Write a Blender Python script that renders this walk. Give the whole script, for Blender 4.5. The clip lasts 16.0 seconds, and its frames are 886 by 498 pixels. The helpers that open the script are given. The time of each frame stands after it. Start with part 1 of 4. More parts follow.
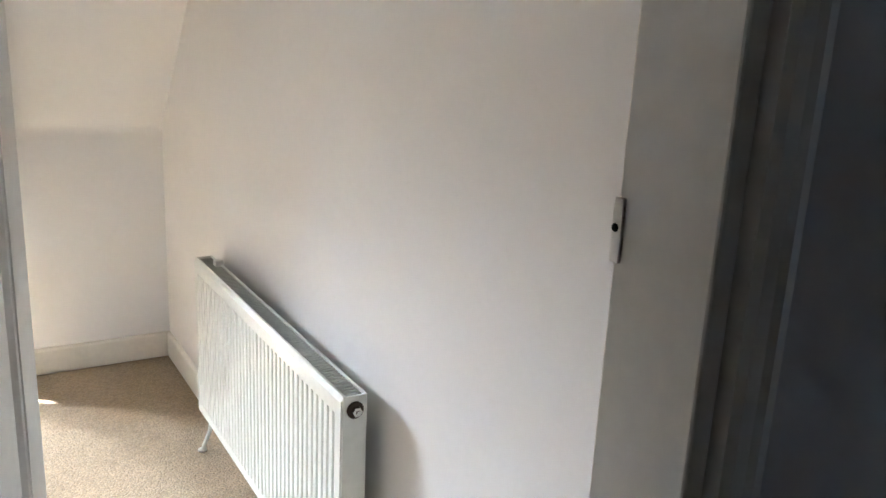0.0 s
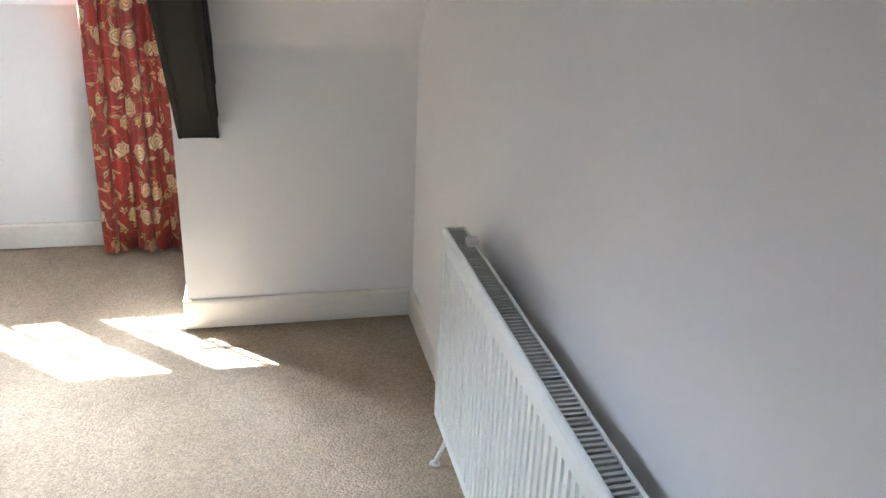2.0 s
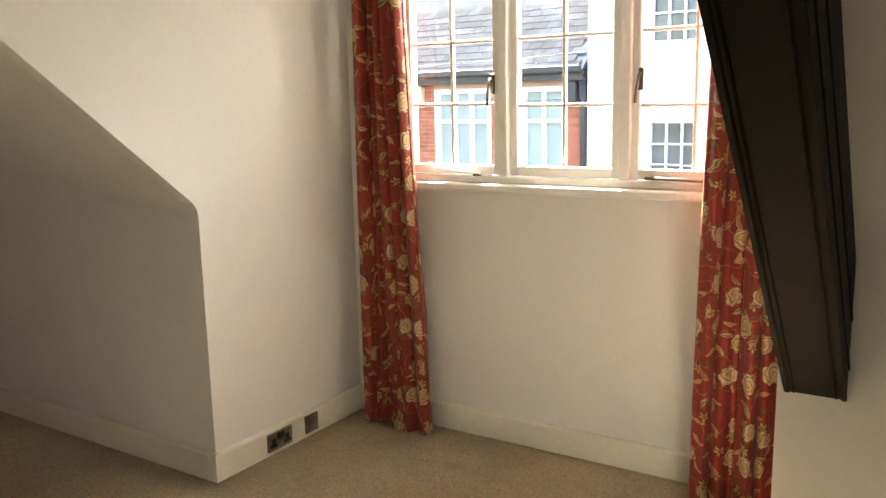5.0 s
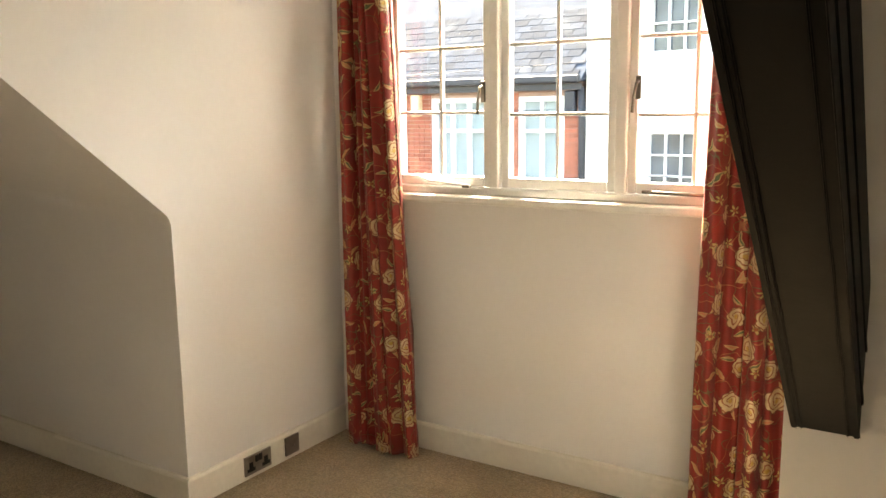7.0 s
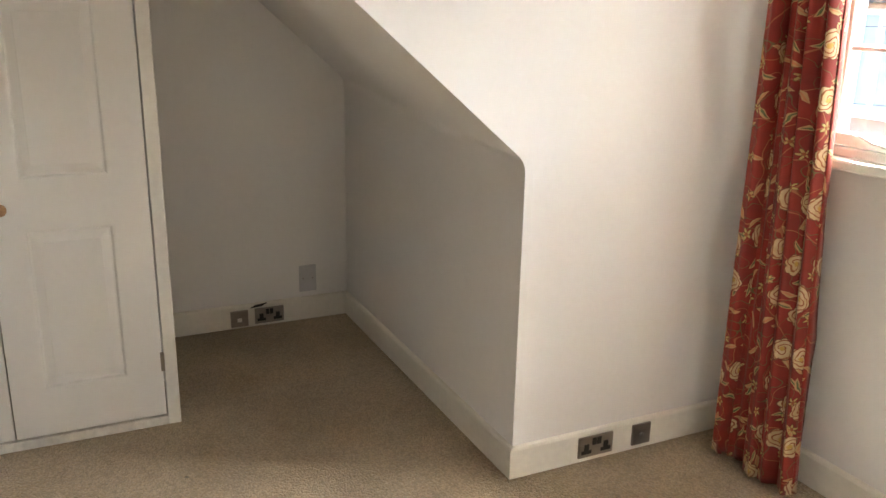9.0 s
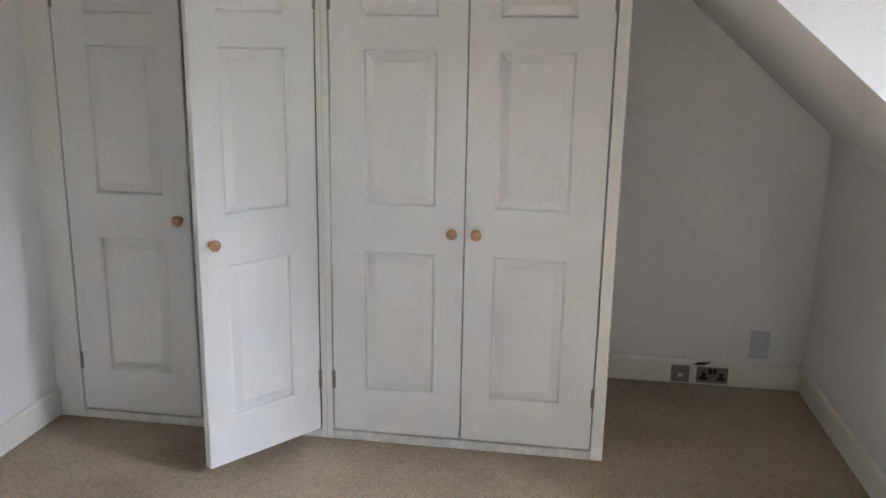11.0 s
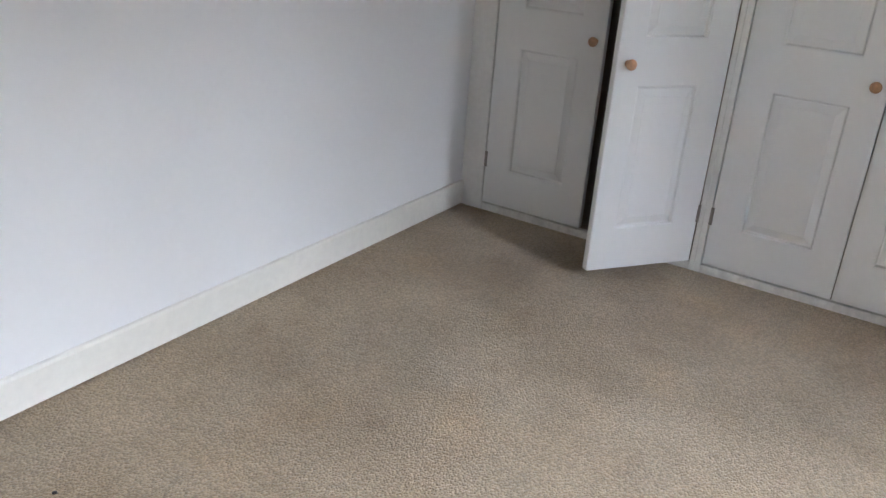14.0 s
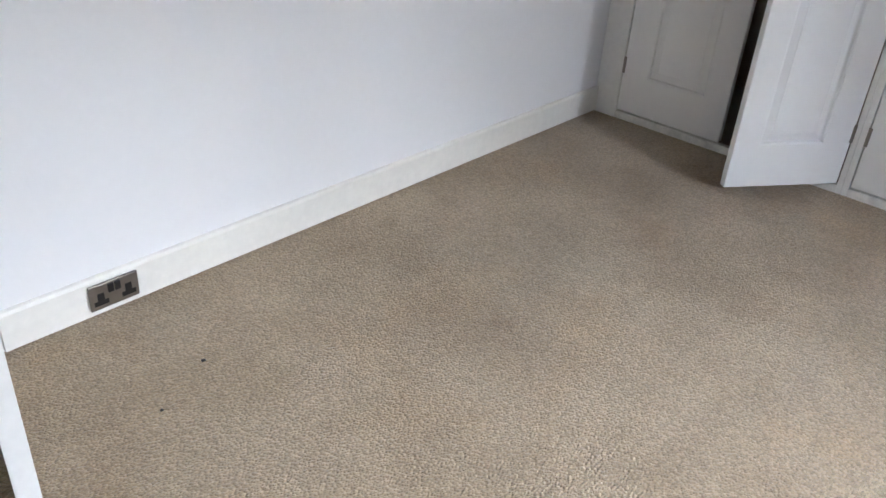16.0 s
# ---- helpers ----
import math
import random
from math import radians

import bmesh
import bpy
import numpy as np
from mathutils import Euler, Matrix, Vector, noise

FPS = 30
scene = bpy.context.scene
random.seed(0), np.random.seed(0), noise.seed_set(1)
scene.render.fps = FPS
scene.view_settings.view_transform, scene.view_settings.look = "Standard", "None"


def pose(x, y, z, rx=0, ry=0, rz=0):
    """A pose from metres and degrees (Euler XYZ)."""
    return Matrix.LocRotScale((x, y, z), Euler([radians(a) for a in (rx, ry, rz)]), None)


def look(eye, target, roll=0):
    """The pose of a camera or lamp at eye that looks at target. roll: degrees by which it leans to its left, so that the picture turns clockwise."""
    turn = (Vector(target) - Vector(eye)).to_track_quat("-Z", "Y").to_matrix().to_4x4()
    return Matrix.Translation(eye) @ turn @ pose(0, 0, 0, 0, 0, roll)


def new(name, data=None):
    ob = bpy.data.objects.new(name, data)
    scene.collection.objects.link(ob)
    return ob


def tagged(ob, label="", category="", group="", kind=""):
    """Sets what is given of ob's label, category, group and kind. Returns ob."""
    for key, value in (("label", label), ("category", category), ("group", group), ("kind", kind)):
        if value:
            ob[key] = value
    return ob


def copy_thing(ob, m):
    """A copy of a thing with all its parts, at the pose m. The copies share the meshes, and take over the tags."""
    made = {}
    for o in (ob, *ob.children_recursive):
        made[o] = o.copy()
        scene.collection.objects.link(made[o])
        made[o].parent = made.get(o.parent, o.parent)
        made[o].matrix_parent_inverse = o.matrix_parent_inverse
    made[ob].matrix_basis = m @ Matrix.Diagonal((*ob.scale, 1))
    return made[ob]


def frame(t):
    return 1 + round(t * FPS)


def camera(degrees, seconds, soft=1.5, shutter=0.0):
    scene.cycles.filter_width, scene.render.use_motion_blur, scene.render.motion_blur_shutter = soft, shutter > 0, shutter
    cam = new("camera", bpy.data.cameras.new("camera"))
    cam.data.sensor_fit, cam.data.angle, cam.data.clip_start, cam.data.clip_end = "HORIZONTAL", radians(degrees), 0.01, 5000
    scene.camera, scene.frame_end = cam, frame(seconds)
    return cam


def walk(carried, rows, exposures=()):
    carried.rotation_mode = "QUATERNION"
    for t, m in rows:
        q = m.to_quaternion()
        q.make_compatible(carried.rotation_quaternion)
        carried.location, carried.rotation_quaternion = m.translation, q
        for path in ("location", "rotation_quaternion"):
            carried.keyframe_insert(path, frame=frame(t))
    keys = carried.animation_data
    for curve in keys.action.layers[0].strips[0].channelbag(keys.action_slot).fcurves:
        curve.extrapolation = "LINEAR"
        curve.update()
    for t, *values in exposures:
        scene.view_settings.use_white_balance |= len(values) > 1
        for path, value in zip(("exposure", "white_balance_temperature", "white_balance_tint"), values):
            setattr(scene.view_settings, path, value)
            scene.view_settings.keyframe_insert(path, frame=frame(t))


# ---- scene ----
cam = camera(57.0, 16.0)
PATH = [
    (0, (1.798, 1.653, 1.548), (2.812, 3.3, 1.038), 2.8),
    (0.5, (1.872, 1.771, 1.553), (2.633, 3.529, 0.978), 0.9),
    (1, (1.908, 2.029, 1.518), (2.571, 3.803, 0.873), 2.7),
    (1.5, (1.964, 2.263, 1.52), (2.546, 4.034, 0.798), 2.5),
    (2, (2.039, 2.505, 1.514), (2.469, 4.304, 0.752), 2.4),
    (2.5, (2.105, 2.727, 1.516), (2.292, 4.558, 0.734), 2.5),
    (3, (2.052, 2.928, 1.523), (1.969, 4.781, 0.774), 4.3),
    (3.5, (2.02, 2.979, 1.419), (1.523, 4.816, 0.802), 3.1),
    (4, (2.055, 3.179, 1.441), (1.138, 4.878, 0.919), 0.6),
    (4.5, (2.104, 3.322, 1.466), (1.044, 4.974, 1.083), -0.7),
    (5, (2.101, 3.371, 1.457), (1.035, 5.026, 1.106), -1.2),
    (5.2, (2.112, 3.385, 1.464), (1.059, 5.054, 1.136), -1.2),
    (7.3, (2.022, 3.597, 1.452), (0.949, 5.252, 1.119), -0.5),
    (7.6, (1.981, 3.681, 1.47), (0.822, 5.267, 1.094), -0.4),
    (8, (1.92, 3.783, 1.513), (0.598, 5.214, 1.06), -0.7),
    (8.5, (1.842, 3.994, 1.54), (0.266, 5.112, 1.026), 0.3),
    (9, (1.827, 4.127, 1.534), (0.094, 4.954, 0.976), 1.1),
    (9.5, (1.805, 4.149, 1.539), (-0.003, 4.8, 0.986), 0.4),
    (10, (1.793, 4.187, 1.54), (-0.116, 4.506, 1.036), 0.6),
    (10.2, (1.793, 4.235, 1.541), (-0.138, 4.385, 1.043), 0.8),
    (12.3, (1.977, 4.245, 1.531), (0.127, 3.62, 1.097), -0.2),
    (12.5, (1.999, 4.239, 1.523), (0.179, 3.545, 1.072), -0.4),
    (13, (2.034, 4.223, 1.494), (0.307, 3.38, 0.939), -0.1),
    (13.5, (2.093, 4.182, 1.436), (0.46, 3.262, 0.74), 2.1),
    (14, (2.139, 4.134, 1.416), (0.586, 3.158, 0.617), 4.1),
    (14.5, (2.154, 4.093, 1.421), (0.694, 3.061, 0.524), 4.4),
    (15, (2.171, 4.087, 1.408), (0.781, 3.024, 0.439), 4.7),
    (15.5, (2.185, 4.083, 1.397), (0.843, 2.987, 0.398), 4.7),
    (16, (2.181, 4.081, 1.394), (0.867, 2.967, 0.376), 4.2),
]
EXPO = [(0, 4.85, 6000, 10), (0.5, 4.55, 5900, 10), (1.0, 4.3, 5600, 10), (1.5, 4.25, 5500, 10), (3.0, 4.2, 5350, 10), (3.6, 4.1, 5500, 10), (4.4, 3.5, 7700, 10), (7.5, 3.6, 8600, 10), (8.5, 3.75, 8200, 10), (9.0, 3.95, 7000, 10), (9.5, 4.0, 6200, 10), (10.2, 4.0, 5900, 10), (12.5, 3.95, 5800, 10), (13.5, 3.7, 5750, 10), (15.0, 3.85, 5750, 10), (16.0, 3.85, 5750, 10)]
walk(cam, [(t, look(eye, target, roll)) for t, eye, target, roll in PATH], EXPO)

# ---- world and light ----
SUN_DIR = Vector((0.65, -0.63, -1.0)).normalized()
world = bpy.data.worlds.new("sky")
scene.world = world
world.use_nodes = True
wn = world.node_tree.nodes
wn.clear()
sky = wn.new("ShaderNodeTexSky")
sky.sky_type = "NISHITA"
sky.sun_disc = False
sky.sun_elevation = radians(48.5)
sky.sun_rotation = radians(-44.5)
bg = wn.new("ShaderNodeBackground")
bg.inputs["Strength"].default_value = 0.15
wo = wn.new("ShaderNodeOutputWorld")
world.node_tree.links.new(sky.outputs[0], bg.inputs[0])
world.node_tree.links.new(bg.outputs[0], wo.inputs[0])

sun_data = bpy.data.lights.new("sun", "SUN")
sun_data.energy = 5.0
sun_data.angle = radians(0.55)
sun_data.color = (1.0, 0.95, 0.87)
sun = new("sun", sun_data)
sun.matrix_world = Matrix.Translation((-8, 14, 12)) @ SUN_DIR.to_track_quat("-Z", "Y").to_matrix().to_4x4()

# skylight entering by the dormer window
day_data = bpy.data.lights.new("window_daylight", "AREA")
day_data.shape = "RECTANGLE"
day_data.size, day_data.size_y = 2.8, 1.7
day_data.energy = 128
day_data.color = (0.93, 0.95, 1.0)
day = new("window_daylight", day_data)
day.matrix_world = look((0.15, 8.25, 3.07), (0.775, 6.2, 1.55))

# ---- materials ----
def mat(name, base, rough=0.6, metal=0.0, var=0.06, scale=3.0, bump=0.0, bscale=80.0, var2=0.03, scale2=40.0, coat=0.0):
    m = bpy.data.materials.new(name)
    m.use_nodes = True
    nt = m.node_tree
    n, l = nt.nodes, nt.links
    bsdf = n["Principled BSDF"]
    bsdf.inputs["Roughness"].default_value = rough
    bsdf.inputs["Metallic"].default_value = metal
    bsdf.inputs["Coat Weight"].default_value = coat
    tc = n.new("ShaderNodeTexCoord")
    mix = None
    last = None
    for k, (s, v) in enumerate(((scale, var), (scale2, var2))):
        no = n.new("ShaderNodeTexNoise")
        no.inputs["Scale"].default_value = s
        no.inputs["Detail"].default_value = 5
        l.new(tc.outputs["Object"], no.inputs["Vector"])
        mr = n.new("ShaderNodeMapRange")
        mr.inputs["From Min"].default_value, mr.inputs["From Max"].default_value = 0.3, 0.7
        mr.inputs["To Min"].default_value, mr.inputs["To Max"].default_value = 1 - v, 1 + v
        l.new(no.outputs["Fac"], mr.inputs["Value"])
        if last is None:
            last = mr.outputs[0]
        else:
            mu = n.new("ShaderNodeMath")
            mu.operation = "MULTIPLY"
            l.new(last, mu.inputs[0]), l.new(mr.outputs[0], mu.inputs[1])
            last = mu.outputs[0]
    vm = n.new("ShaderNodeVectorMath")
    vm.operation = "SCALE"
    vm.inputs[0].default_value = base
    l.new(last, vm.inputs["Scale"])
    l.new(vm.outputs[0], bsdf.inputs["Base Color"])
    if bump:
        nb = n.new("ShaderNodeTexNoise")
        nb.inputs["Scale"].default_value = bscale
        nb.inputs["Detail"].default_value = 4
        l.new(tc.outputs["Object"], nb.inputs["Vector"])
        bp = n.new("ShaderNodeBump")
        bp.inputs["Strength"].default_value = bump
        bp.inputs["Distance"].default_value = 0.002
        l.new(nb.outputs["Fac"], bp.inputs["Height"])
        l.new(bp.outputs[0], bsdf.inputs["Normal"])
    return m


WALL = mat("wall_paint", (0.80, 0.79, 0.775), 0.75, var=0.02, scale=1.3, bump=0.25, bscale=60, var2=0.008)
CEIL = mat("ceiling_paint", (0.82, 0.81, 0.78), 0.8, var=0.02, bump=0.2)
SKIRT = mat("skirting_paint", (0.80, 0.772, 0.70), 0.45, var=0.05, scale=2.2, bump=0.15, bscale=30)
TRIM = mat("white_gloss", (0.82, 0.81, 0.77), 0.38, var=0.025, scale=4, bump=0.12, bscale=45)
DOORP = mat("door_paint", (0.81, 0.805, 0.785), 0.42, var=0.012, scale=3, bump=0.05, bscale=40, var2=0.008)
EDGE = mat("worn_paint", (0.74, 0.72, 0.67), 0.6, var=0.12, scale=14, bump=0.4, bscale=70, var2=0.1)
RADW = mat("radiator_enamel", (0.80, 0.83, 0.78), 0.28, var=0.015, coat=0.3)
RADG = mat("radiator_grille", (0.42, 0.43, 0.40), 0.5, var=0.05)
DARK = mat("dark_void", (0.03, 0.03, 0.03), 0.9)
BLACK = mat("black_beam_paint", (0.003, 0.003, 0.003), 0.5, var=0.25, scale=7, bump=0.5, bscale=22, var2=0.15)
STEEL = mat("brushed_nickel", (0.30, 0.27, 0.24), 0.33, 0.9, var=0.06, scale=30)
CHROME = mat("polished_chrome", (0.62, 0.61, 0.58), 0.18, 1.0, var=0.04)
BRONZE = mat("dark_bronze", (0.045, 0.028, 0.02), 0.3, 0.6)
PLAST = mat("grey_plastic", (0.55, 0.55, 0.57), 0.45)
BLKP = mat("black_plastic", (0.012, 0.011, 0.011), 0.4)
WHTP = mat("white_plastic", (0.8, 0.79, 0.76), 0.4)
WOOD = mat("pine_knob", (0.50, 0.29, 0.16), 0.4, var=0.22, scale=60, var2=0.12, scale2=160, coat=0.2)
IRON = mat("window_iron", (0.20, 0.18, 0.15), 0.45, 0.8, var=0.2)
# grey-blue carries the landing's shade in its base colour
HALL = mat("hall_shaded_paint", (0.50, 0.53, 0.57), 0.8, var=0.03)
CARD = mat("wardrobe_inside", (0.35, 0.30, 0.24), 0.7)
SLATE = mat("slate", (0.038, 0.052, 0.075), 0.95, var=0.3, scale=2.5, bump=0.5, bscale=25, var2=0.15)
RENDER_W = mat("white_render", (0.78, 0.76, 0.71), 0.85, var=0.04, scale=1.5, bump=0.3)
MORTAR = mat("mortar", (0.38, 0.25, 0.2), 0.9, var=0.1)
BUFF = mat("buff_stone", (0.62, 0.50, 0.32), 0.8, var=0.12)
WTRIM = mat("outside_white", (0.82, 0.82, 0.8), 0.5, var=0.03)
GUTTER = mat("gutter", (0.03, 0.033, 0.04), 0.5)
ORANGE = mat("terracotta", (0.62, 0.21, 0.09), 0.8, var=0.15)
NET = mat("net_curtain", (0.30, 0.37, 0.38), 0.9, var=0.12, scale=6)
ASPH = mat("asphalt", (0.05, 0.05, 0.052), 0.9, var=0.15)
GLASSDARK = mat("house_glass", (0.10, 0.12, 0.14), 0.06, var=0.5, scale=2.2)


def brick_material():
    m = mat("red_brick", (0.36, 0.12, 0.075), 0.85, var=0.15, scale=9, bump=0.5, bscale=60, var2=0.1)
    nt = m.node_tree
    oi = nt.nodes.new("ShaderNodeObjectInfo")
    mr = nt.nodes.new("ShaderNodeMapRange")
    mr.inputs["To Min"].default_value, mr.inputs["To Max"].default_value = 0.7, 1.25
    nt.links.new(oi.outputs["Random"], mr.inputs["Value"])
    b = nt.nodes["Principled BSDF"]
    src = b.inputs["Base Color"].links[0].from_socket
    vm = nt.nodes.new("ShaderNodeVectorMath")
    vm.operation = "SCALE"
    nt.links.new(src, vm.inputs[0]), nt.links.new(mr.outputs[0], vm.inputs["Scale"])
    nt.links.new(vm.outputs[0], b.inputs["Base Color"])
    return m


BRICK = brick_material()


def weather_slate(m):
    """Pale lichen blooms over the slates, and a tone of its own for each slate."""
    n, l = m.node_tree.nodes, m.node_tree.links
    b = n["Principled BSDF"]
    src = b.inputs["Base Color"].links[0].from_socket
    geo = n.new("ShaderNodeNewGeometry")
    no = n.new("ShaderNodeTexNoise")
    no.inputs["Scale"].default_value = 1.3
    no.inputs["Detail"].default_value = 9
    no.inputs["Roughness"].default_value = 0.72
    l.new(geo.outputs["Position"], no.inputs["Vector"])
    mr = n.new("ShaderNodeMapRange")
    mr.inputs["From Min"].default_value, mr.inputs["From Max"].default_value = 0.56, 0.72
    mr.inputs["To Max"].default_value = 0.75
    l.new(no.outputs["Fac"], mr.inputs["Value"])
    oi = n.new("ShaderNodeObjectInfo")
    tone = n.new("ShaderNodeMapRange")
    tone.inputs["To Min"].default_value, tone.inputs["To Max"].default_value = 0.6, 1.25
    l.new(oi.outputs["Random"], tone.inputs["Value"])
    vm = n.new("ShaderNodeVectorMath")
    vm.operation = "SCALE"
    l.new(src, vm.inputs[0]), l.new(tone.outputs[0], vm.inputs["Scale"])
    mx = n.new("ShaderNodeMix")
    mx.data_type = "RGBA"
    mx.inputs[7].default_value = (0.20, 0.22, 0.23, 1)
    l.new(mr.outputs[0], mx.inputs["Factor"]), l.new(vm.outputs[0], mx.inputs[6])
    l.new(mx.outputs[2], b.inputs["Base Color"])


weather_slate(SLATE)
for dull in (SLATE, BLACK):
    dull.node_tree.nodes["Principled BSDF"].inputs["Specular IOR Level"].default_value = 0.12 if dull is SLATE else 0.1


def carpet_material():
    m = bpy.data.materials.new("loop_carpet")
    m.use_nodes = True
    n, l = m.node_tree.nodes, m.node_tree.links
    b = n["Principled BSDF"]
    b.inputs["Roughness"].default_value = 0.95
    b.inputs["Sheen Weight"].default_value = 0.2
    tc = n.new("ShaderNodeTexCoord")
    mp = n.new("ShaderNodeMapping")
    mp.inputs["Scale"].default_value = (1.0, 1.45, 1.0)
    mp.inputs["Rotation"].default_value = (0, 0, radians(38))
    l.new(tc.outputs["Object"], mp.inputs["Vector"])
    vo = n.new("ShaderNodeTexVoronoi")
    vo.inputs["Scale"].default_value = 135
    vo.inputs["Randomness"].default_value = 0.9
    l.new(mp.outputs[0], vo.inputs["Vector"])
    big = n.new("ShaderNodeTexNoise")
    big.inputs["Scale"].default_value = 2.6
    big.inputs["Detail"].default_value = 6
    l.new(tc.outputs["Object"], big.inputs["Vector"])
    ramp = n.new("ShaderNodeValToRGB")
    ramp.color_ramp.elements[0].position, ramp.color_ramp.elements[0].color = 0.34, (0.375, 0.283, 0.176, 1)
    ramp.color_ramp.elements[1].position, ramp.color_ramp.elements[1].color = 0.66, (0.465, 0.364, 0.238, 1)
    l.new(big.outputs["Fac"], ramp.inputs["Fac"])
    # each loop is a little lighter or darker
    sep = n.new("ShaderNodeSeparateColor")
    l.new(vo.outputs["Color"], sep.inputs[0])
    mr = n.new("ShaderNodeMapRange")
    mr.inputs["To Min"].default_value, mr.inputs["To Max"].default_value = 0.75, 1.25
    l.new(sep.outputs[0], mr.inputs["Value"])
    vm = n.new("ShaderNodeVectorMath")
    vm.operation = "SCALE"
    l.new(ramp.outputs[0], vm.inputs[0]), l.new(mr.outputs[0], vm.inputs["Scale"])
    # broad greyish and gingery patches where the pile is trodden and soiled
    base = vm.outputs[0]
    for scale, lo, hi, tone, most in ((1.5, 0.52, 0.70, (0.86, 0.88, 0.91, 1), 0.9), (2.3, 0.55, 0.72, (1.04, 0.97, 0.87, 1), 0.8), (6.5, 0.60, 0.74, (0.82, 0.79, 0.76, 1), 0.8)):
        pn = n.new("ShaderNodeTexNoise")
        pn.inputs["Scale"].default_value = scale
        pn.inputs["Detail"].default_value = 4
        pm = n.new("ShaderNodeMapping")
        pm.inputs["Location"].default_value = (scale * 3.1, scale, 0)
        l.new(tc.outputs["Object"], pm.inputs["Vector"])
        l.new(pm.outputs[0], pn.inputs["Vector"])
        pr = n.new("ShaderNodeMapRange")
        pr.inputs["From Min"].default_value, pr.inputs["From Max"].default_value = lo, hi
        pr.inputs["To Max"].default_value = most
        l.new(pn.outputs["Fac"], pr.inputs["Value"])
        px = n.new("ShaderNodeMix")
        px.data_type = "RGBA"
        px.blend_type = "MULTIPLY"
        px.inputs[7].default_value = tone
        l.new(pr.outputs[0], px.inputs["Factor"])
        l.new(base, px.inputs[6])
        base = px.outputs[2]
    # a few worn spots
    sp = n.new("ShaderNodeTexVoronoi")
    sp.inputs["Scale"].default_value = 2.1
    l.new(tc.outputs["Object"], sp.inputs["Vector"])
    sr = n.new("ShaderNodeMapRange")
    sr.inputs["From Min"].default_value, sr.inputs["From Max"].default_value = 0.008, 0.022
    sr.inputs["To Min"].default_value, sr.inputs["To Max"].default_value = 0.35, 1.0
    l.new(sp.outputs["Distance"], sr.inputs["Value"])
    vm2 = n.new("ShaderNodeVectorMath")
    vm2.operation = "SCALE"
    l.new(base, vm2.inputs[0]), l.new(sr.outputs[0], vm2.inputs["Scale"])
    l.new(vm2.outputs[0], b.inputs["Base Color"])
    bp = n.new("ShaderNodeBump")
    bp.invert = True
    bp.inputs["Strength"].default_value = 1.0
    bp.inputs["Distance"].default_value = 0.006
    l.new(vo.outputs["Distance"], bp.inputs["Height"])
    l.new(bp.outputs[0], b.inputs["Normal"])
    return m


CARPET = carpet_material()


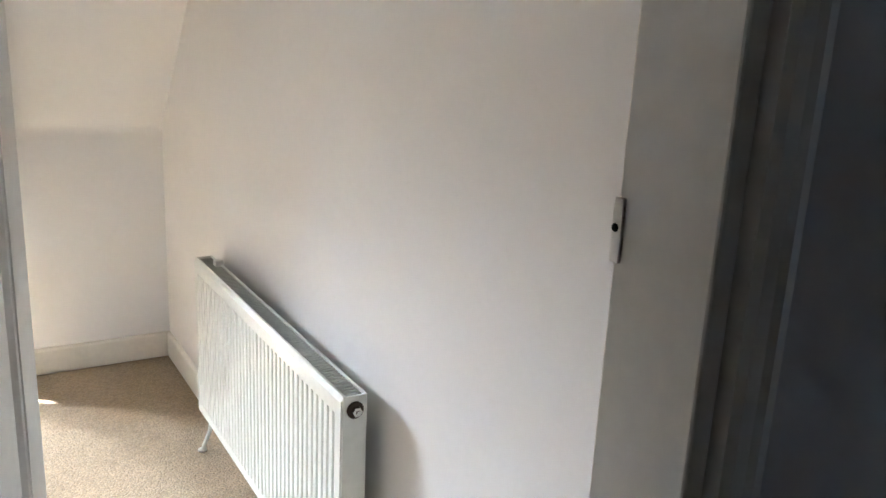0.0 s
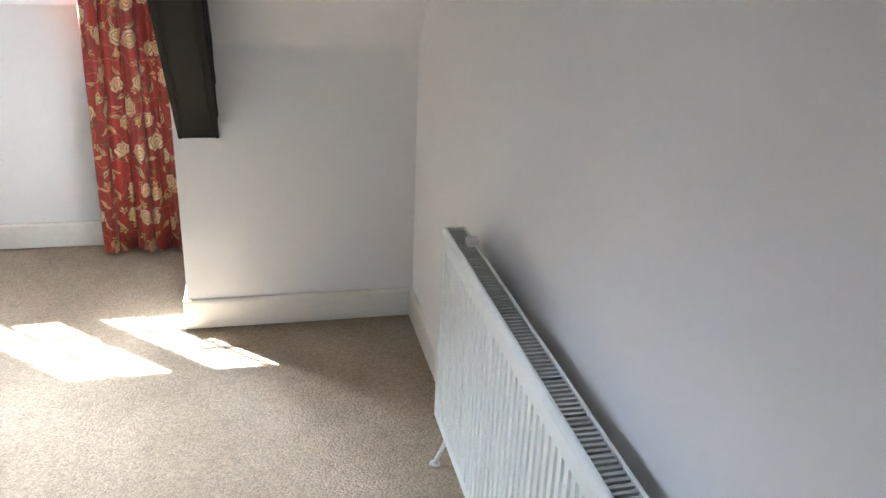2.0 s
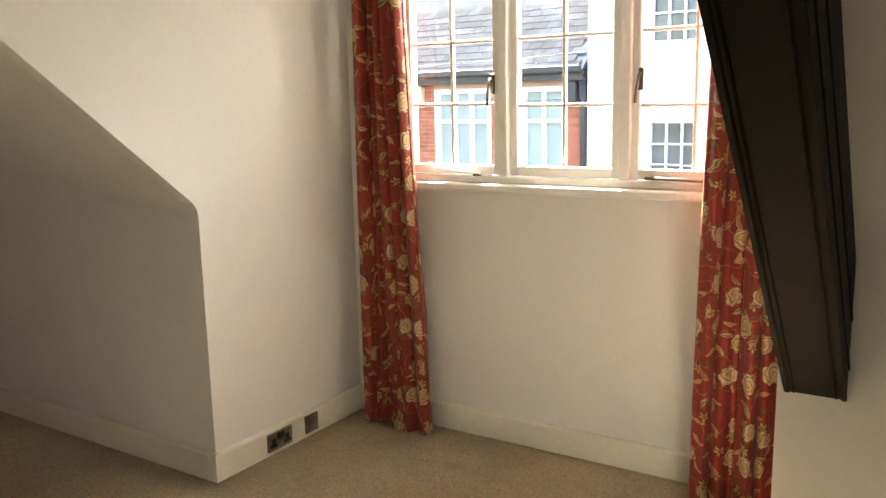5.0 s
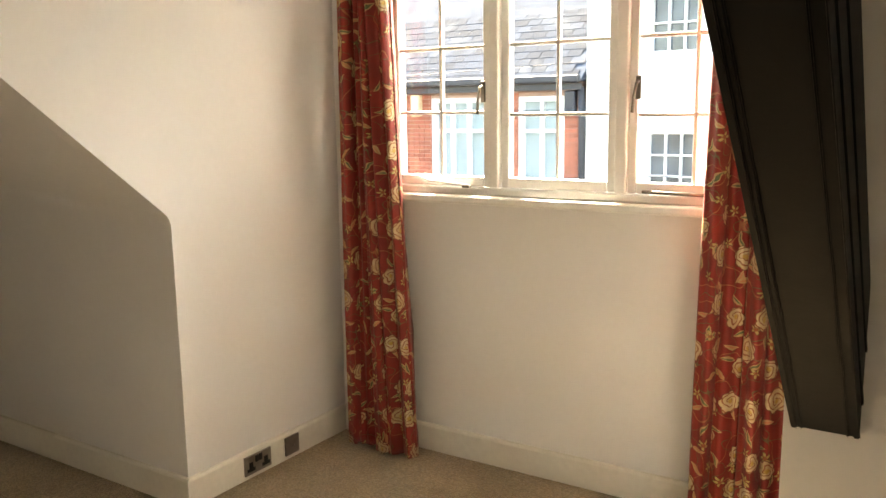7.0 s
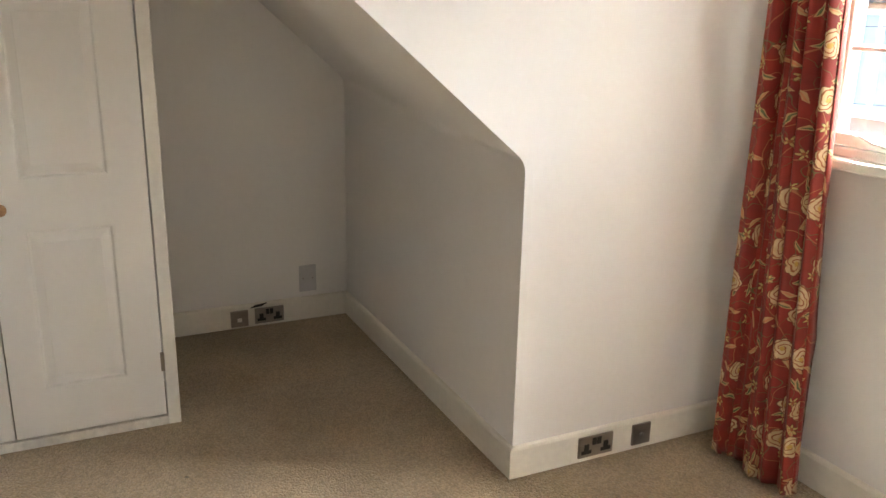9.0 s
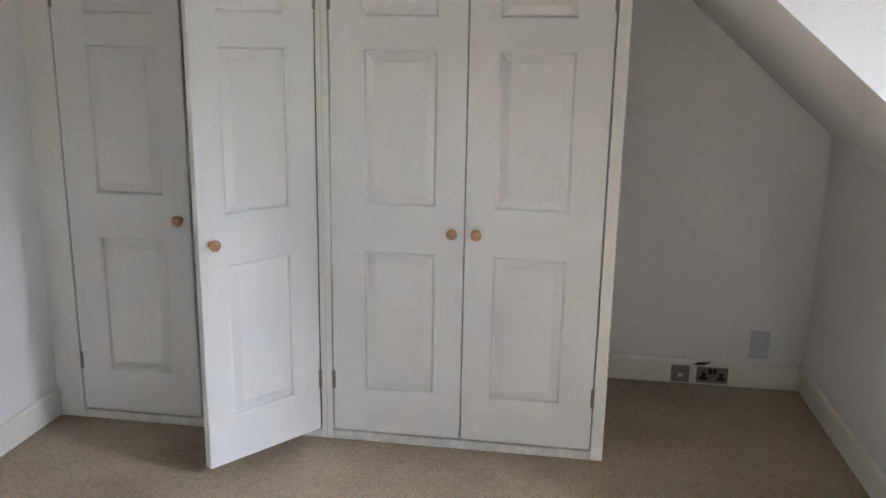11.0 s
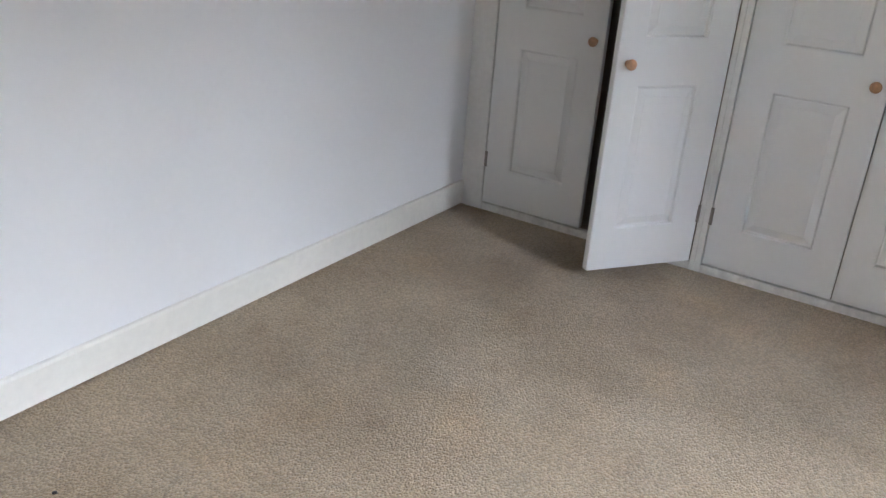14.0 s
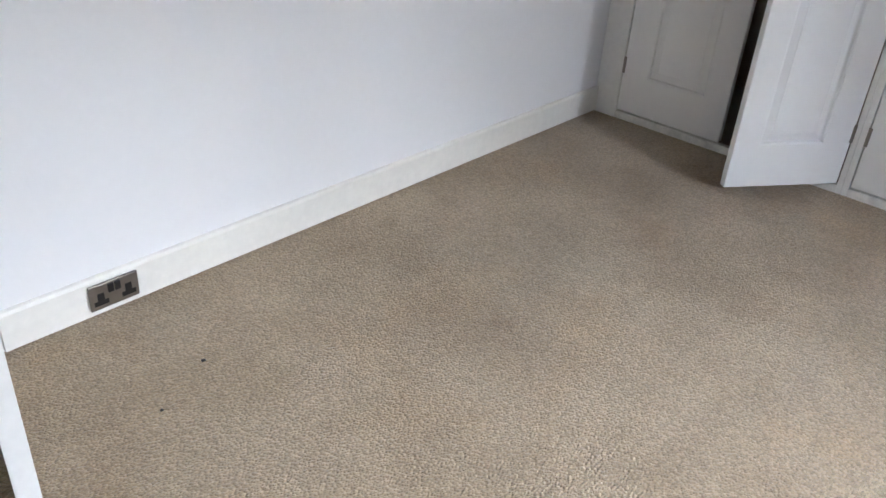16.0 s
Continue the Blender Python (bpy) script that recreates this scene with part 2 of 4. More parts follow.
def curtain_material():
    """Red linen printed with cream peonies, star flowers, two-tone leaves and trailing stems."""
    m = bpy.data.materials.new("printed_linen")
    m.use_nodes = True
    n, l = m.node_tree.nodes, m.node_tree.links
    b = n["Principled BSDF"]
    b.inputs["Roughness"].default_value = 0.62
    b.inputs["Sheen Weight"].default_value = 0.1
    uv = n.new("ShaderNodeUVMap")
    uv.uv_map = "cloth"

    def put(sock, val):
        if isinstance(val, (int, float, tuple)):
            sock.default_value = val
        else:
            l.new(val, sock)

    def calc(op, a, b_=0.0, c=0.0):
        q = n.new("ShaderNodeMath")
        q.operation = op
        for sock, val in zip(q.inputs, (a, b_, c)):
            put(sock, val)
        return q.outputs[0]

    def vec(op, a, b_):
        q = n.new("ShaderNodeVectorMath")
        q.operation = op
        put(q.inputs[0], a), put(q.inputs[1], b_)
        return q.outputs[0]

    def step(val, edge, soft):
        """One below the edge, nought above it."""
        r = n.new("ShaderNodeMapRange")
        put(r.inputs["Value"], val)
        r.inputs["From Min"].default_value, r.inputs["From Max"].default_value = edge - soft, edge + soft
        r.inputs["To Min"].default_value, r.inputs["To Max"].default_value = 1, 0
        return r.outputs[0]

    def over(below, colour, fac):
        mx = n.new("ShaderNodeMix")
        mx.data_type = "RGBA"
        l.new(fac, mx.inputs["Factor"])
        l.new(below, mx.inputs[6])
        put(mx.inputs[7], colour)
        return mx.outputs[2]

    def grain(scale, detail=2.0):
        g = n.new("ShaderNodeTexNoise")
        g.inputs["Scale"].default_value = scale
        g.inputs["Detail"].default_value = detail
        l.new(uv.outputs[0], g.inputs["Vector"])
        return g

    wob = vec("MULTIPLY", vec("SUBTRACT", grain(22).outputs["Color"], (0.5, 0.5, 0.5)), (0.022, 0.022, 0))
    cloth = vec("ADD", uv.outputs[0], wob)

    def motif(scale, shift, rand):
        """Place within a scattered motif: across, along, distance from its heart, angle, two chances."""
        v = n.new("ShaderNodeTexVoronoi")
        v.voronoi_dimensions = "2D"
        v.inputs["Scale"].default_value = scale
        v.inputs["Randomness"].default_value = rand
        p = vec("ADD", cloth, shift)
        l.new(p, v.inputs["Vector"])
        loc = vec("SUBTRACT", p, v.outputs["Position"])
        chance = n.new("ShaderNodeSeparateColor")
        l.new(v.outputs["Color"], chance.inputs[0])
        turn = n.new("ShaderNodeVectorRotate")
        turn.rotation_type = "Z_AXIS"
        l.new(loc, turn.inputs["Vector"])
        l.new(calc("MULTIPLY", chance.outputs[0], 6.28), turn.inputs["Angle"])
        sp = n.new("ShaderNodeSeparateXYZ")
        l.new(turn.outputs[0], sp.inputs[0])
        x, y = sp.outputs[0], sp.outputs[1]
        r = calc("SQRT", calc("ADD", calc("MULTIPLY", x, x), calc("MULTIPLY", y, y)))
        return x, y, r, calc("ARCTAN2", y, x), chance.outputs[1], chance.outputs[2]

    ground = n.new("ShaderNodeValToRGB")
    ground.color_ramp.elements[0].position, ground.color_ramp.elements[0].color = 0.3, (0.185, 0.011, 0.006, 1)
    ground.color_ramp.elements[1].position, ground.color_ramp.elements[1].color = 0.7, (0.28, 0.019, 0.010, 1)
    l.new(grain(9).outputs["Fac"], ground.inputs["Fac"])
    col = ground.outputs[0]
    # trailing stems
    for scale, width, tone in ((9.0, 0.006, (0.36, 0.13, 0.06, 1)), (15.0, 0.007, (0.14, 0.10, 0.04, 1))):
        line = calc("ABSOLUTE", calc("SUBTRACT", grain(scale, 0.5).outputs["Fac"], 0.5))
        col = over(col, tone, step(line, width, 0.003))
    # curved two-tone leaves, some cream and some olive
    for scale, shift in ((9.5, (0.31, 0.07, 0)), (8.2, (0.72, 0.55, 0))):
        x, y, r, a, c1, c2 = motif(scale, shift, 0.85)
        bow = calc("ADD", y, calc("MULTIPLY", calc("MULTIPLY", x, x), 9.0))
        half = calc("MULTIPLY", calc("SUBTRACT", 1.0, calc("POWER", calc("DIVIDE", calc("ABSOLUTE", x), 0.028), 2.0)), 0.008)
        gap = calc("SUBTRACT", calc("ABSOLUTE", bow), half)
        col = over(col, (0.50, 0.33, 0.16, 1), step(gap, 0.0, 0.0008))
        heart = n.new("ShaderNodeMix")
        heart.data_type = "RGBA"
        heart.inputs[6].default_value, heart.inputs[7].default_value = (0.12, 0.14, 0.055, 1), (0.52, 0.22, 0.10, 1)
        l.new(step(c1, 0.5, 0.01), heart.inputs["Factor"])
        col = over(col, heart.outputs[2], calc("MULTIPLY", step(gap, -0.0028, 0.0008), step(bow, 0.001, 0.0008)))
    # small star flowers
    x, y, r, a, c1, c2 = motif(8.0, (0.47, 0.29, 0), 0.7)
    star = calc("ADD", 0.011, calc("MULTIPLY", calc("COSINE", calc("MULTIPLY", a, 5.0)), 0.007))
    gap = calc("SUBTRACT", r, star)
    col = over(col, (0.10, 0.09, 0.03, 1), step(gap, 0.0022, 0.0008))
    col = over(col, (0.48, 0.37, 0.14, 1), step(gap, 0.0, 0.0008))
    col = over(col, (0.30, 0.09, 0.03, 1), step(r, 0.006, 0.001))
    # peonies: scalloped cream heads with brown petal lines
    x, y, r, a, c1, c2 = motif(6.4, (0.1, 0.33, 0), 0.55)
    size = calc("ADD", 0.024, calc("MULTIPLY", c1, 0.013))
    lobe = calc("MULTIPLY", calc("ABSOLUTE", calc("SINE", calc("MULTIPLY", a, 3.5))), 0.007)
    gap = calc("SUBTRACT", r, calc("ADD", size, lobe))
    col = over(col, (0.15, 0.035, 0.015, 1), step(gap, 0.0028, 0.001))
    tone = n.new("ShaderNodeValToRGB")
    tone.color_ramp.elements[0].position, tone.color_ramp.elements[0].color = 0.3, (0.52, 0.37, 0.19, 1)
    tone.color_ramp.elements[1].position, tone.color_ramp.elements[1].color = 0.7, (0.64, 0.50, 0.32, 1)
    l.new(grain(30).outputs["Fac"], tone.inputs["Fac"])
    head = tone.outputs[0]
    swirl = calc("ADD", calc("MULTIPLY", r, 420.0), calc("ADD", calc("MULTIPLY", a, 2.0), calc("MULTIPLY", calc("SINE", calc("MULTIPLY", a, 3.0)), 1.4)))
    head = over(head, (0.30, 0.10, 0.035, 1), step(calc("ABSOLUTE", calc("SINE", calc("MULTIPLY", swirl, 0.5))), 0.42, 0.10))
    head = over(head, (0.52, 0.33, 0.08, 1), step(r, 0.008, 0.002))
    col = over(col, head, step(gap, 0.0, 0.001))
    l.new(col, b.inputs["Base Color"])
    bp = n.new("ShaderNodeBump")
    bp.inputs["Strength"].default_value = 0.25
    bp.inputs["Distance"].default_value = 0.001
    l.new(grain(600).outputs["Fac"], bp.inputs["Height"])
    l.new(bp.outputs[0], b.inputs["Normal"])
    tr = n.new("ShaderNodeBsdfTranslucent")
    l.new(col, tr.inputs["Color"])
    ms = n.new("ShaderNodeMixShader")
    ms.inputs[0].default_value = 0.07
    l.new(b.outputs[0], ms.inputs[1]), l.new(tr.outputs[0], ms.inputs[2])
    l.new(ms.outputs[0], n["Material Output"].inputs["Surface"])
    return m


CURTAIN = curtain_material()


def glass_material():
    m = bpy.data.materials.new("window_glass")
    m.use_nodes = True
    n, l = m.node_tree.nodes, m.node_tree.links
    n.remove(n["Principled BSDF"])
    t = n.new("ShaderNodeBsdfTransparent")
    g = n.new("ShaderNodeBsdfGlossy")
    g.inputs["Roughness"].default_value = 0.03
    fr = n.new("ShaderNodeFresnel")
    fr.inputs["IOR"].default_value = 1.45
    ms = n.new("ShaderNodeMixShader")
    l.new(fr.outputs[0], ms.inputs[0])
    l.new(t.outputs[0], ms.inputs[1]), l.new(g.outputs[0], ms.inputs[2])
    l.new(ms.outputs[0], n["Material Output"].inputs["Surface"])
    return m


GLASS = glass_material()


# ---- mesh helpers ----
def link_bm(name, bm, material, smooth=False):
    bmesh.ops.recalc_face_normals(bm, faces=bm.faces)
    me = bpy.data.meshes.new(name)
    bm.to_mesh(me)
    bm.free()
    me.materials.append(material)
    if smooth:
        for p in me.polygons:
            p.use_smooth = True
    return new(name, me)


def part(name, bm, material, parent, label="", smooth=False):
    ob = link_bm(name, bm, material, smooth)
    ob.parent = parent
    if label:
        tagged(ob, label)
    return ob


def box(bm, x0, x1, y0, y1, z0, z1, bevel=0.0):
    vs = bmesh.ops.create_cube(bm, size=1)["verts"]
    bmesh.ops.scale(bm, vec=(x1 - x0, y1 - y0, z1 - z0), verts=vs)
    bmesh.ops.translate(bm, vec=((x0 + x1) / 2, (y0 + y1) / 2, (z0 + z1) / 2), verts=vs)
    if bevel:
        es = {e for v in vs for e in v.link_edges}
        bmesh.ops.bevel(bm, geom=list(es), offset=bevel, segments=2, affect="EDGES", profile=0.5)
    return bm


def boxbm(*a, **k):
    return box(bmesh.new(), *a, **k)


def prism(points, axis, a, b, bm=None):
    """A polygon in the plane across the axis, pushed from a to b along it."""
    bm = bm or bmesh.new()
    def at(p, q):
        return {"x": (q, p[0], p[1]), "y": (p[0], q, p[1]), "z": (p[0], p[1], q)}[axis]
    lo = [bm.verts.new(at(p, a)) for p in points]
    hi = [bm.verts.new(at(p, b)) for p in points]
    bm.faces.new(lo)
    bm.faces.new(hi[::-1])
    for i in range(len(points)):
        j = (i + 1) % len(points)
        bm.faces.new((lo[i], hi[i], hi[j], lo[j]))
    return bm


def lathe(profile, axis_from, direction, segs=20):
    """Profile of (distance along, radius), turned about a line."""
    bm = bmesh.new()
    d = Vector(direction).normalized()
    q = d.to_track_quat("Z", "Y").to_matrix()
    rings = []
    for h, r in profile:
        ring = []
        for i in range(segs):
            a = 2 * math.pi * i / segs
            ring.append(bm.verts.new(Vector(axis_from) + q @ Vector((r * math.cos(a), r * math.sin(a), h))))
        rings.append(ring)
    for r0, r1 in zip(rings, rings[1:]):
        for i in range(segs):
            j = (i + 1) % segs
            bm.faces.new((r0[i], r0[j], r1[j], r1[i]))
    bm.faces.new(rings[0][::-1])
    bm.faces.new(rings[-1])
    return bm


def tube(points, radius, segs=10):
    bm = bmesh.new()
    rings = []
    pts = [Vector(p) for p in points]
    for k, p in enumerate(pts):
        d = (pts[min(k + 1, len(pts) - 1)] - pts[max(k - 1, 0)]).normalized()
        q = d.to_track_quat("Z", "Y").to_matrix()
        rings.append([bm.verts.new(p + q @ Vector((radius * math.cos(2 * math.pi * i / segs), radius * math.sin(2 * math.pi * i / segs), 0))) for i in range(segs)])
    for r0, r1 in zip(rings, rings[1:]):
        for i in range(segs):
            j = (i + 1) % segs
            bm.faces.new((r0[i], r0[j], r1[j], r1[i]))
    bm.faces.new(rings[0][::-1]), bm.faces.new(rings[-1])
    return bm


def thing(name, label, category, at=(0, 0, 0), group="", kind=""):
    ob = new(name)
    ob.empty_display_size = 0.1
    ob.location = at
    return tagged(ob, label, category, group, kind)


def structure(name, bm, material, label, category):
    return tagged(link_bm(name, bm, material), label, category, kind="structure")


# ---- plan ----
EAST, WEST, SOUTH, KNEE = 2.615, -2.03, 2.145, 5.415
CHEEK_L, CHEEK_R, WINWALL = -0.296, 1.75, 6.28
LOWWALL = WINWALL + 0.05
CEILING = 2.32
WARD = -1.15
DOOR_L, DOOR_R, DOOR_H = 1.655, 2.285, 2.02

# ---- large structure ----
structure("floor", boxbm(-2.15, 2.75, 2.06, 6.40, -0.12, 0.0), CARPET, "beige looped wool carpet with faint stains across the room", "carpet")
structure("floor_hall", boxbm(1.0, 3.2, 0.2, 2.06, -0.12, 0.0), CARPET, "beige looped carpet of the landing outside the door", "carpet")


def knee_profile(kink, slope, r=0.075):
    """Inner line from the floor up the low wall, round the bend and up the roof slope."""
    a = math.atan(slope)
    bend = math.pi / 2 - a
    t = r * math.tan(bend / 2)
    pts = [(KNEE, 0.0), (KNEE, kink - t)]
    for i in range(1, 9):
        u = bend * i / 8
        pts.append((KNEE - r + r * math.cos(u), kink - t + r * math.sin(u)))
    top = KNEE - (CEILING - kink) / slope
    pts.append((top, CEILING))
    return pts


def knee_mesh(x0, prof0, x1, prof1, thick=0.10):
    bm = bmesh.new()
    rows = []
    for x, prof in ((x0, prof0), (x1, prof1)):
        rows.append([bm.verts.new((x, y, z)) for y, z in prof] + [bm.verts.new((x, y + thick, z + thick * (0 if i < 2 else 0.6))) for i, (y, z) in enumerate(prof)][::-1])
    n = len(rows[0])
    for i in range(n):
        j = (i + 1) % n
        bm.faces.new((rows[0][i], rows[0][j], rows[1][j], rows[1][i]))
    h = n // 2
    for r in rows:
        for i in range(h - 1):
            bm.faces.new((r[i], r[i + 1], r[n - 2 - i], r[n - 1 - i]))
    return bm


PL, PLW, PR = knee_profile(1.095, 0.847), knee_profile(1.215, 0.88), knee_profile(1.085, 1.03)
knee_l = structure("wall_north_west", knee_mesh(CHEEK_L - 0.06, PL, WEST, PLW), WALL, "white painted low wall bending into the sloping ceiling", "wall")
knee_r = structure("wall_north_east", knee_mesh(CHEEK_R + 0.06, PR, EAST, PR), WALL, "white painted low wall under the roof slope beside the beam", "wall")
for k in (knee_l, knee_r):
    for p in k.data.polygons:
        p.use_smooth = True
    k.modifiers.new("split", "EDGE_SPLIT").split_angle = radians(30)


def cheek(name, prof, x0, x1):
    pts = [(y, z) for y, z in prof] + [(LOWWALL, CEILING), (LOWWALL, 0.0)]
    return structure(name, prism(pts, "x", x0, x1), WALL, "white painted side wall of the dormer", "wall")


cheek("wall_dormer_west", PL, CHEEK_L - 0.06, CHEEK_L)
cheek("wall_dormer_east", PR, CHEEK_R, CHEEK_R + 0.06)

WX0, WX1, WZ0, WZ1 = 0.005, 1.545, 1.13, 2.09
bm = bmesh.new()
for a in ((CHEEK_L - 0.06, WX0, 1.096, CEILING), (WX1, CHEEK_R + 0.06, 1.096, CEILING), (WX0, WX1, WZ1, CEILING)):
    box(bm, a[0], a[1], LOWWALL, WINWALL + 0.14, a[2], a[3])
box(bm, CHEEK_L - 0.06, CHEEK_R + 0.06, LOWWALL, WINWALL + 0.14, 0, 1.096)
structure("wall_window", bm, WALL, "white painted wall below the dormer window", "wall")

bm = bmesh.new()
box(bm, EAST, EAST + 0.12, 2.04, 5.6, 0, CEILING)
structure("wall_east", bm, WALL, "plain white wall behind the radiator", "wall")
structure("wall_west", boxbm(WEST - 0.12, WEST, 2.04, 5.6, 0, CEILING), WALL, "plain white end wall of the alcove", "wall")
bm = bmesh.new()
box(bm, WEST - 0.12, DOOR_L, SOUTH - 0.10, SOUTH, 0, CEILING)
box(bm, DOOR_R, EAST, SOUTH - 0.10, SOUTH, 0, CEILING)
box(bm, DOOR_L, DOOR_R, SOUTH - 0.10, SOUTH, DOOR_H, CEILING)
structure("wall_south", bm, WALL, "long plain white wall with the doorway in it", "wall")
structure("ceiling", boxbm(WEST - 0.12, EAST + 0.12, 2.04, 6.42, CEILING, CEILING + 0.1), CEIL, "plain white ceiling", "ceiling")
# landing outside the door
structure("wall_hall_east", boxbm(2.75, 2.85, 0.2, 2.04, 0, CEILING), HALL, "wall of the landing, its shade put into a grey-blue colour", "wall")
structure("wall_hall_west", boxbm(0.9, 1.0, 0.2, 2.04, 0, CEILING), HALL, "wall of the landing, its shade put into a grey-blue colour", "wall")
structure("wall_hall_south", boxbm(0.9, 2.85, 0.1, 0.2, 0, CEILING), HALL, "wall of the landing, its shade put into a grey-blue colour", "wall")
structure("ceiling_hall", boxbm(0.9, 2.85, 0.1, 2.04, CEILING, CEILING + 0.1), CEIL, "white ceiling of the landing", "ceiling")

# ---- skirting boards ----
SH, ST = 0.125, 0.016


def skirting(axis, face, a, b, sign):
    """A board on a wall face, running from a to b; sign is the way into the room."""
    f = face
    prof = [(f, 0.008), (f + sign * ST, 0.008), (f + sign * ST, SH - 0.012), (f + sign * (ST - 0.004), SH - 0.003), (f + sign * 0.006, SH), (f, SH)]
    if axis == "y":
        bm = bmesh.new()
        lo = [bm.verts.new((p[0], a, p[1])) for p in prof]
        hi = [bm.verts.new((p[0], b, p[1])) for p in prof]
        bm.faces.new(lo), bm.faces.new(hi[::-1])
        for i in range(6):
            j = (i + 1) % 6
            bm.faces.new((lo[i], hi[i], hi[j], lo[j]))
    else:
        bm = prism(prof, "x", a, b)
    return structure("baseboard", bm, SKIRT, "cream painted wooden skirting board", "skirting board")


skirting("y", EAST, SOUTH, KNEE - ST, -1)
skirting("x", SOUTH, WARD, DOOR_L - 0.013, 1)
skirting("x", SOUTH, DOOR_R + 0.068, EAST - ST, 1)
skirting("y", WEST, 4.452, KNEE - ST, 1)
skirting("x", KNEE, WEST, CHEEK_L + ST, -1)
skirting("y", CHEEK_L, KNEE, LOWWALL - ST, 1)
skirting("x", LOWWALL, CHEEK_L, CHEEK_R, -1)
skirting("y", CHEEK_R, KNEE, LOWWALL - ST, -1)
skirting("x", KNEE, CHEEK_R - ST, EAST, -1)

# ---- dormer window ----
window = thing("window_1", "white painted three-light casement window with small panes above the sill", "window", (0.775, WINWALL, WZ0), kind="structure")
window.matrix_world = Matrix.Identity(4)
Y0 = WINWALL + 0.012


def bar(name, x0, x1, z0, z1, y0, y1, label="", m=TRIM, bev=0.006):
    return part(name, boxbm(x0, x1, y0, y1, z0, z1, bevel=bev), m, window, label)


bar("window_frame", WX0, 0.05, WZ0, WZ1, Y0, Y0 + 0.09)
bar("window_frame", 1.50, WX1, WZ0, WZ1, Y0, Y0 + 0.09)
bar("window_frame", 0.05, 1.50, 2.05, WZ1, Y0, Y0 + 0.09)
bar("window_frame", 0.05, 1.50, WZ0, 1.16, Y0, Y0 + 0.09)
for mx in (0.518, 1.028):
    bar("mullion", mx - 0.022, mx + 0.022, 1.16, 2.05, Y0 - 0.006, Y0 + 0.088)
for k, lx in enumerate((0.27, 0.773, 1.28)):
    half = 0.212
    yk = Y0 + (0.014 if k == 1 else 0.006)
    sash_x0, sash_x1 = lx - half - 0.018, lx + half + 0.018
    for x0, x1, z0, z1 in ((sash_x0, lx - half + 0.014, 1.163, 2.047), (lx + half - 0.014, sash_x1, 1.163, 2.047)):
        bar("casement_stile", x0, x1, z0, z1, yk, yk + 0.045)
    bar("casement_rail", lx - half + 0.014, lx + half - 0.014, 1.163, 1.203, yk, yk + 0.045)
    bar("casement_rail", lx - half + 0.014, lx + half - 0.014, 2.012, 2.047, yk, yk + 0.045)
    bar("glazing_bar", lx - 0.007, lx + 0.007, 1.203, 2.012, yk + 0.008, yk + 0.030, bev=0.004)
    for bz in ((1.452, 1.442, 1.436)[k], 1.702):
        bar("glazing_bar", lx - half + 0.014, lx + half - 0.014, bz - 0.007, bz + 0.007, yk + 0.009, yk + 0.029, bev=0.004)
    for px0, px1 in ((lx - half + 0.012, lx - 0.008), (lx + 0.008, lx + half - 0.012)):
        for pz0, pz1 in ((1.20, 1.444), (1.46, 1.694), (1.71, 2.014)):
            pane = part("pane", boxbm(px0, px1, yk + 0.018, yk + 0.021, pz0, pz1), GLASS, window, "clear slightly dusty glass pane")
            pane.visible_shadow = False
bar("window_sill", -0.03, 1.58, 1.098, WZ0, WINWALL - 0.035, WINWALL + 0.10, "worn white painted sill board", m=TRIM, bev=0.008)
bar("outer_sill", -0.02, 1.57, 1.07, 1.128, WINWALL + 0.105, WINWALL + 0.2)
for hx, hz in ((0.470, 1.50), (1.085, 1.50)):
    part("latch_plate", boxbm(hx - 0.010, hx + 0.010, Y0 - 0.002, Y0 + 0.006, hz - 0.01, hz + 0.07, bevel=0.003), IRON, window, "dark iron latch plate")
    part("latch_handle", tube([(hx, Y0 - 0.004, hz + 0.05), (hx, Y0 - 0.022, hz + 0.045), (hx - 0.006, Y0 - 0.026, hz), (hx - 0.012, Y0 - 0.022, hz - 0.055)], 0.006), IRON, window, "curved dark iron latch handle", True)
for x0, x1 in ((0.16, 0.42), (1.11, 1.36)):
    part("stay_bar", tube([(x0, Y0 - 0.004, 1.205 if x0 < 1 else 1.172), (x0 + 0.06, Y0 - 0.012, 1.185 if x0 < 1 else 1.172), (x1, Y0 - 0.016, 1.168)], 0.006), TRIM if x0 < 1 else IRON, window, "slim casement stay bar", True)
    part("stay_pin", boxbm(x1 - 0.035, x1, Y0 - 0.022, Y0 - 0.004, 1.16, 1.172, bevel=0.003), IRON, window, "small iron stay catch")

# ---- black beam ----
beam = thing("roof_beam", "black painted boxed timber beam following the roof slope", "beam", (1.84, 5.4, 0.75), kind="structure")
beam.matrix_world = Matrix.Identity(4)
BX0, BX1 = 1.772, 1.905
d = Vector((-1.0, 0.985)).normalized()
nrm = Vector((-d.y, d.x))
b0 = Vector((KNEE - 0.008, 0.752))
bl = (CEILING - 0.002 - b0.y) / d.y
b1 = b0 + d * bl
core = [(b0.x, b0.y), (b1.x, b1.y), (PR[-1][0] + 0.03, CEILING - 0.002), (KNEE + 0.03, 1.10), (KNEE + 0.03, 0.752)]
part("beam_box", prism(core, "x", BX0, BX1), BLACK, beam)
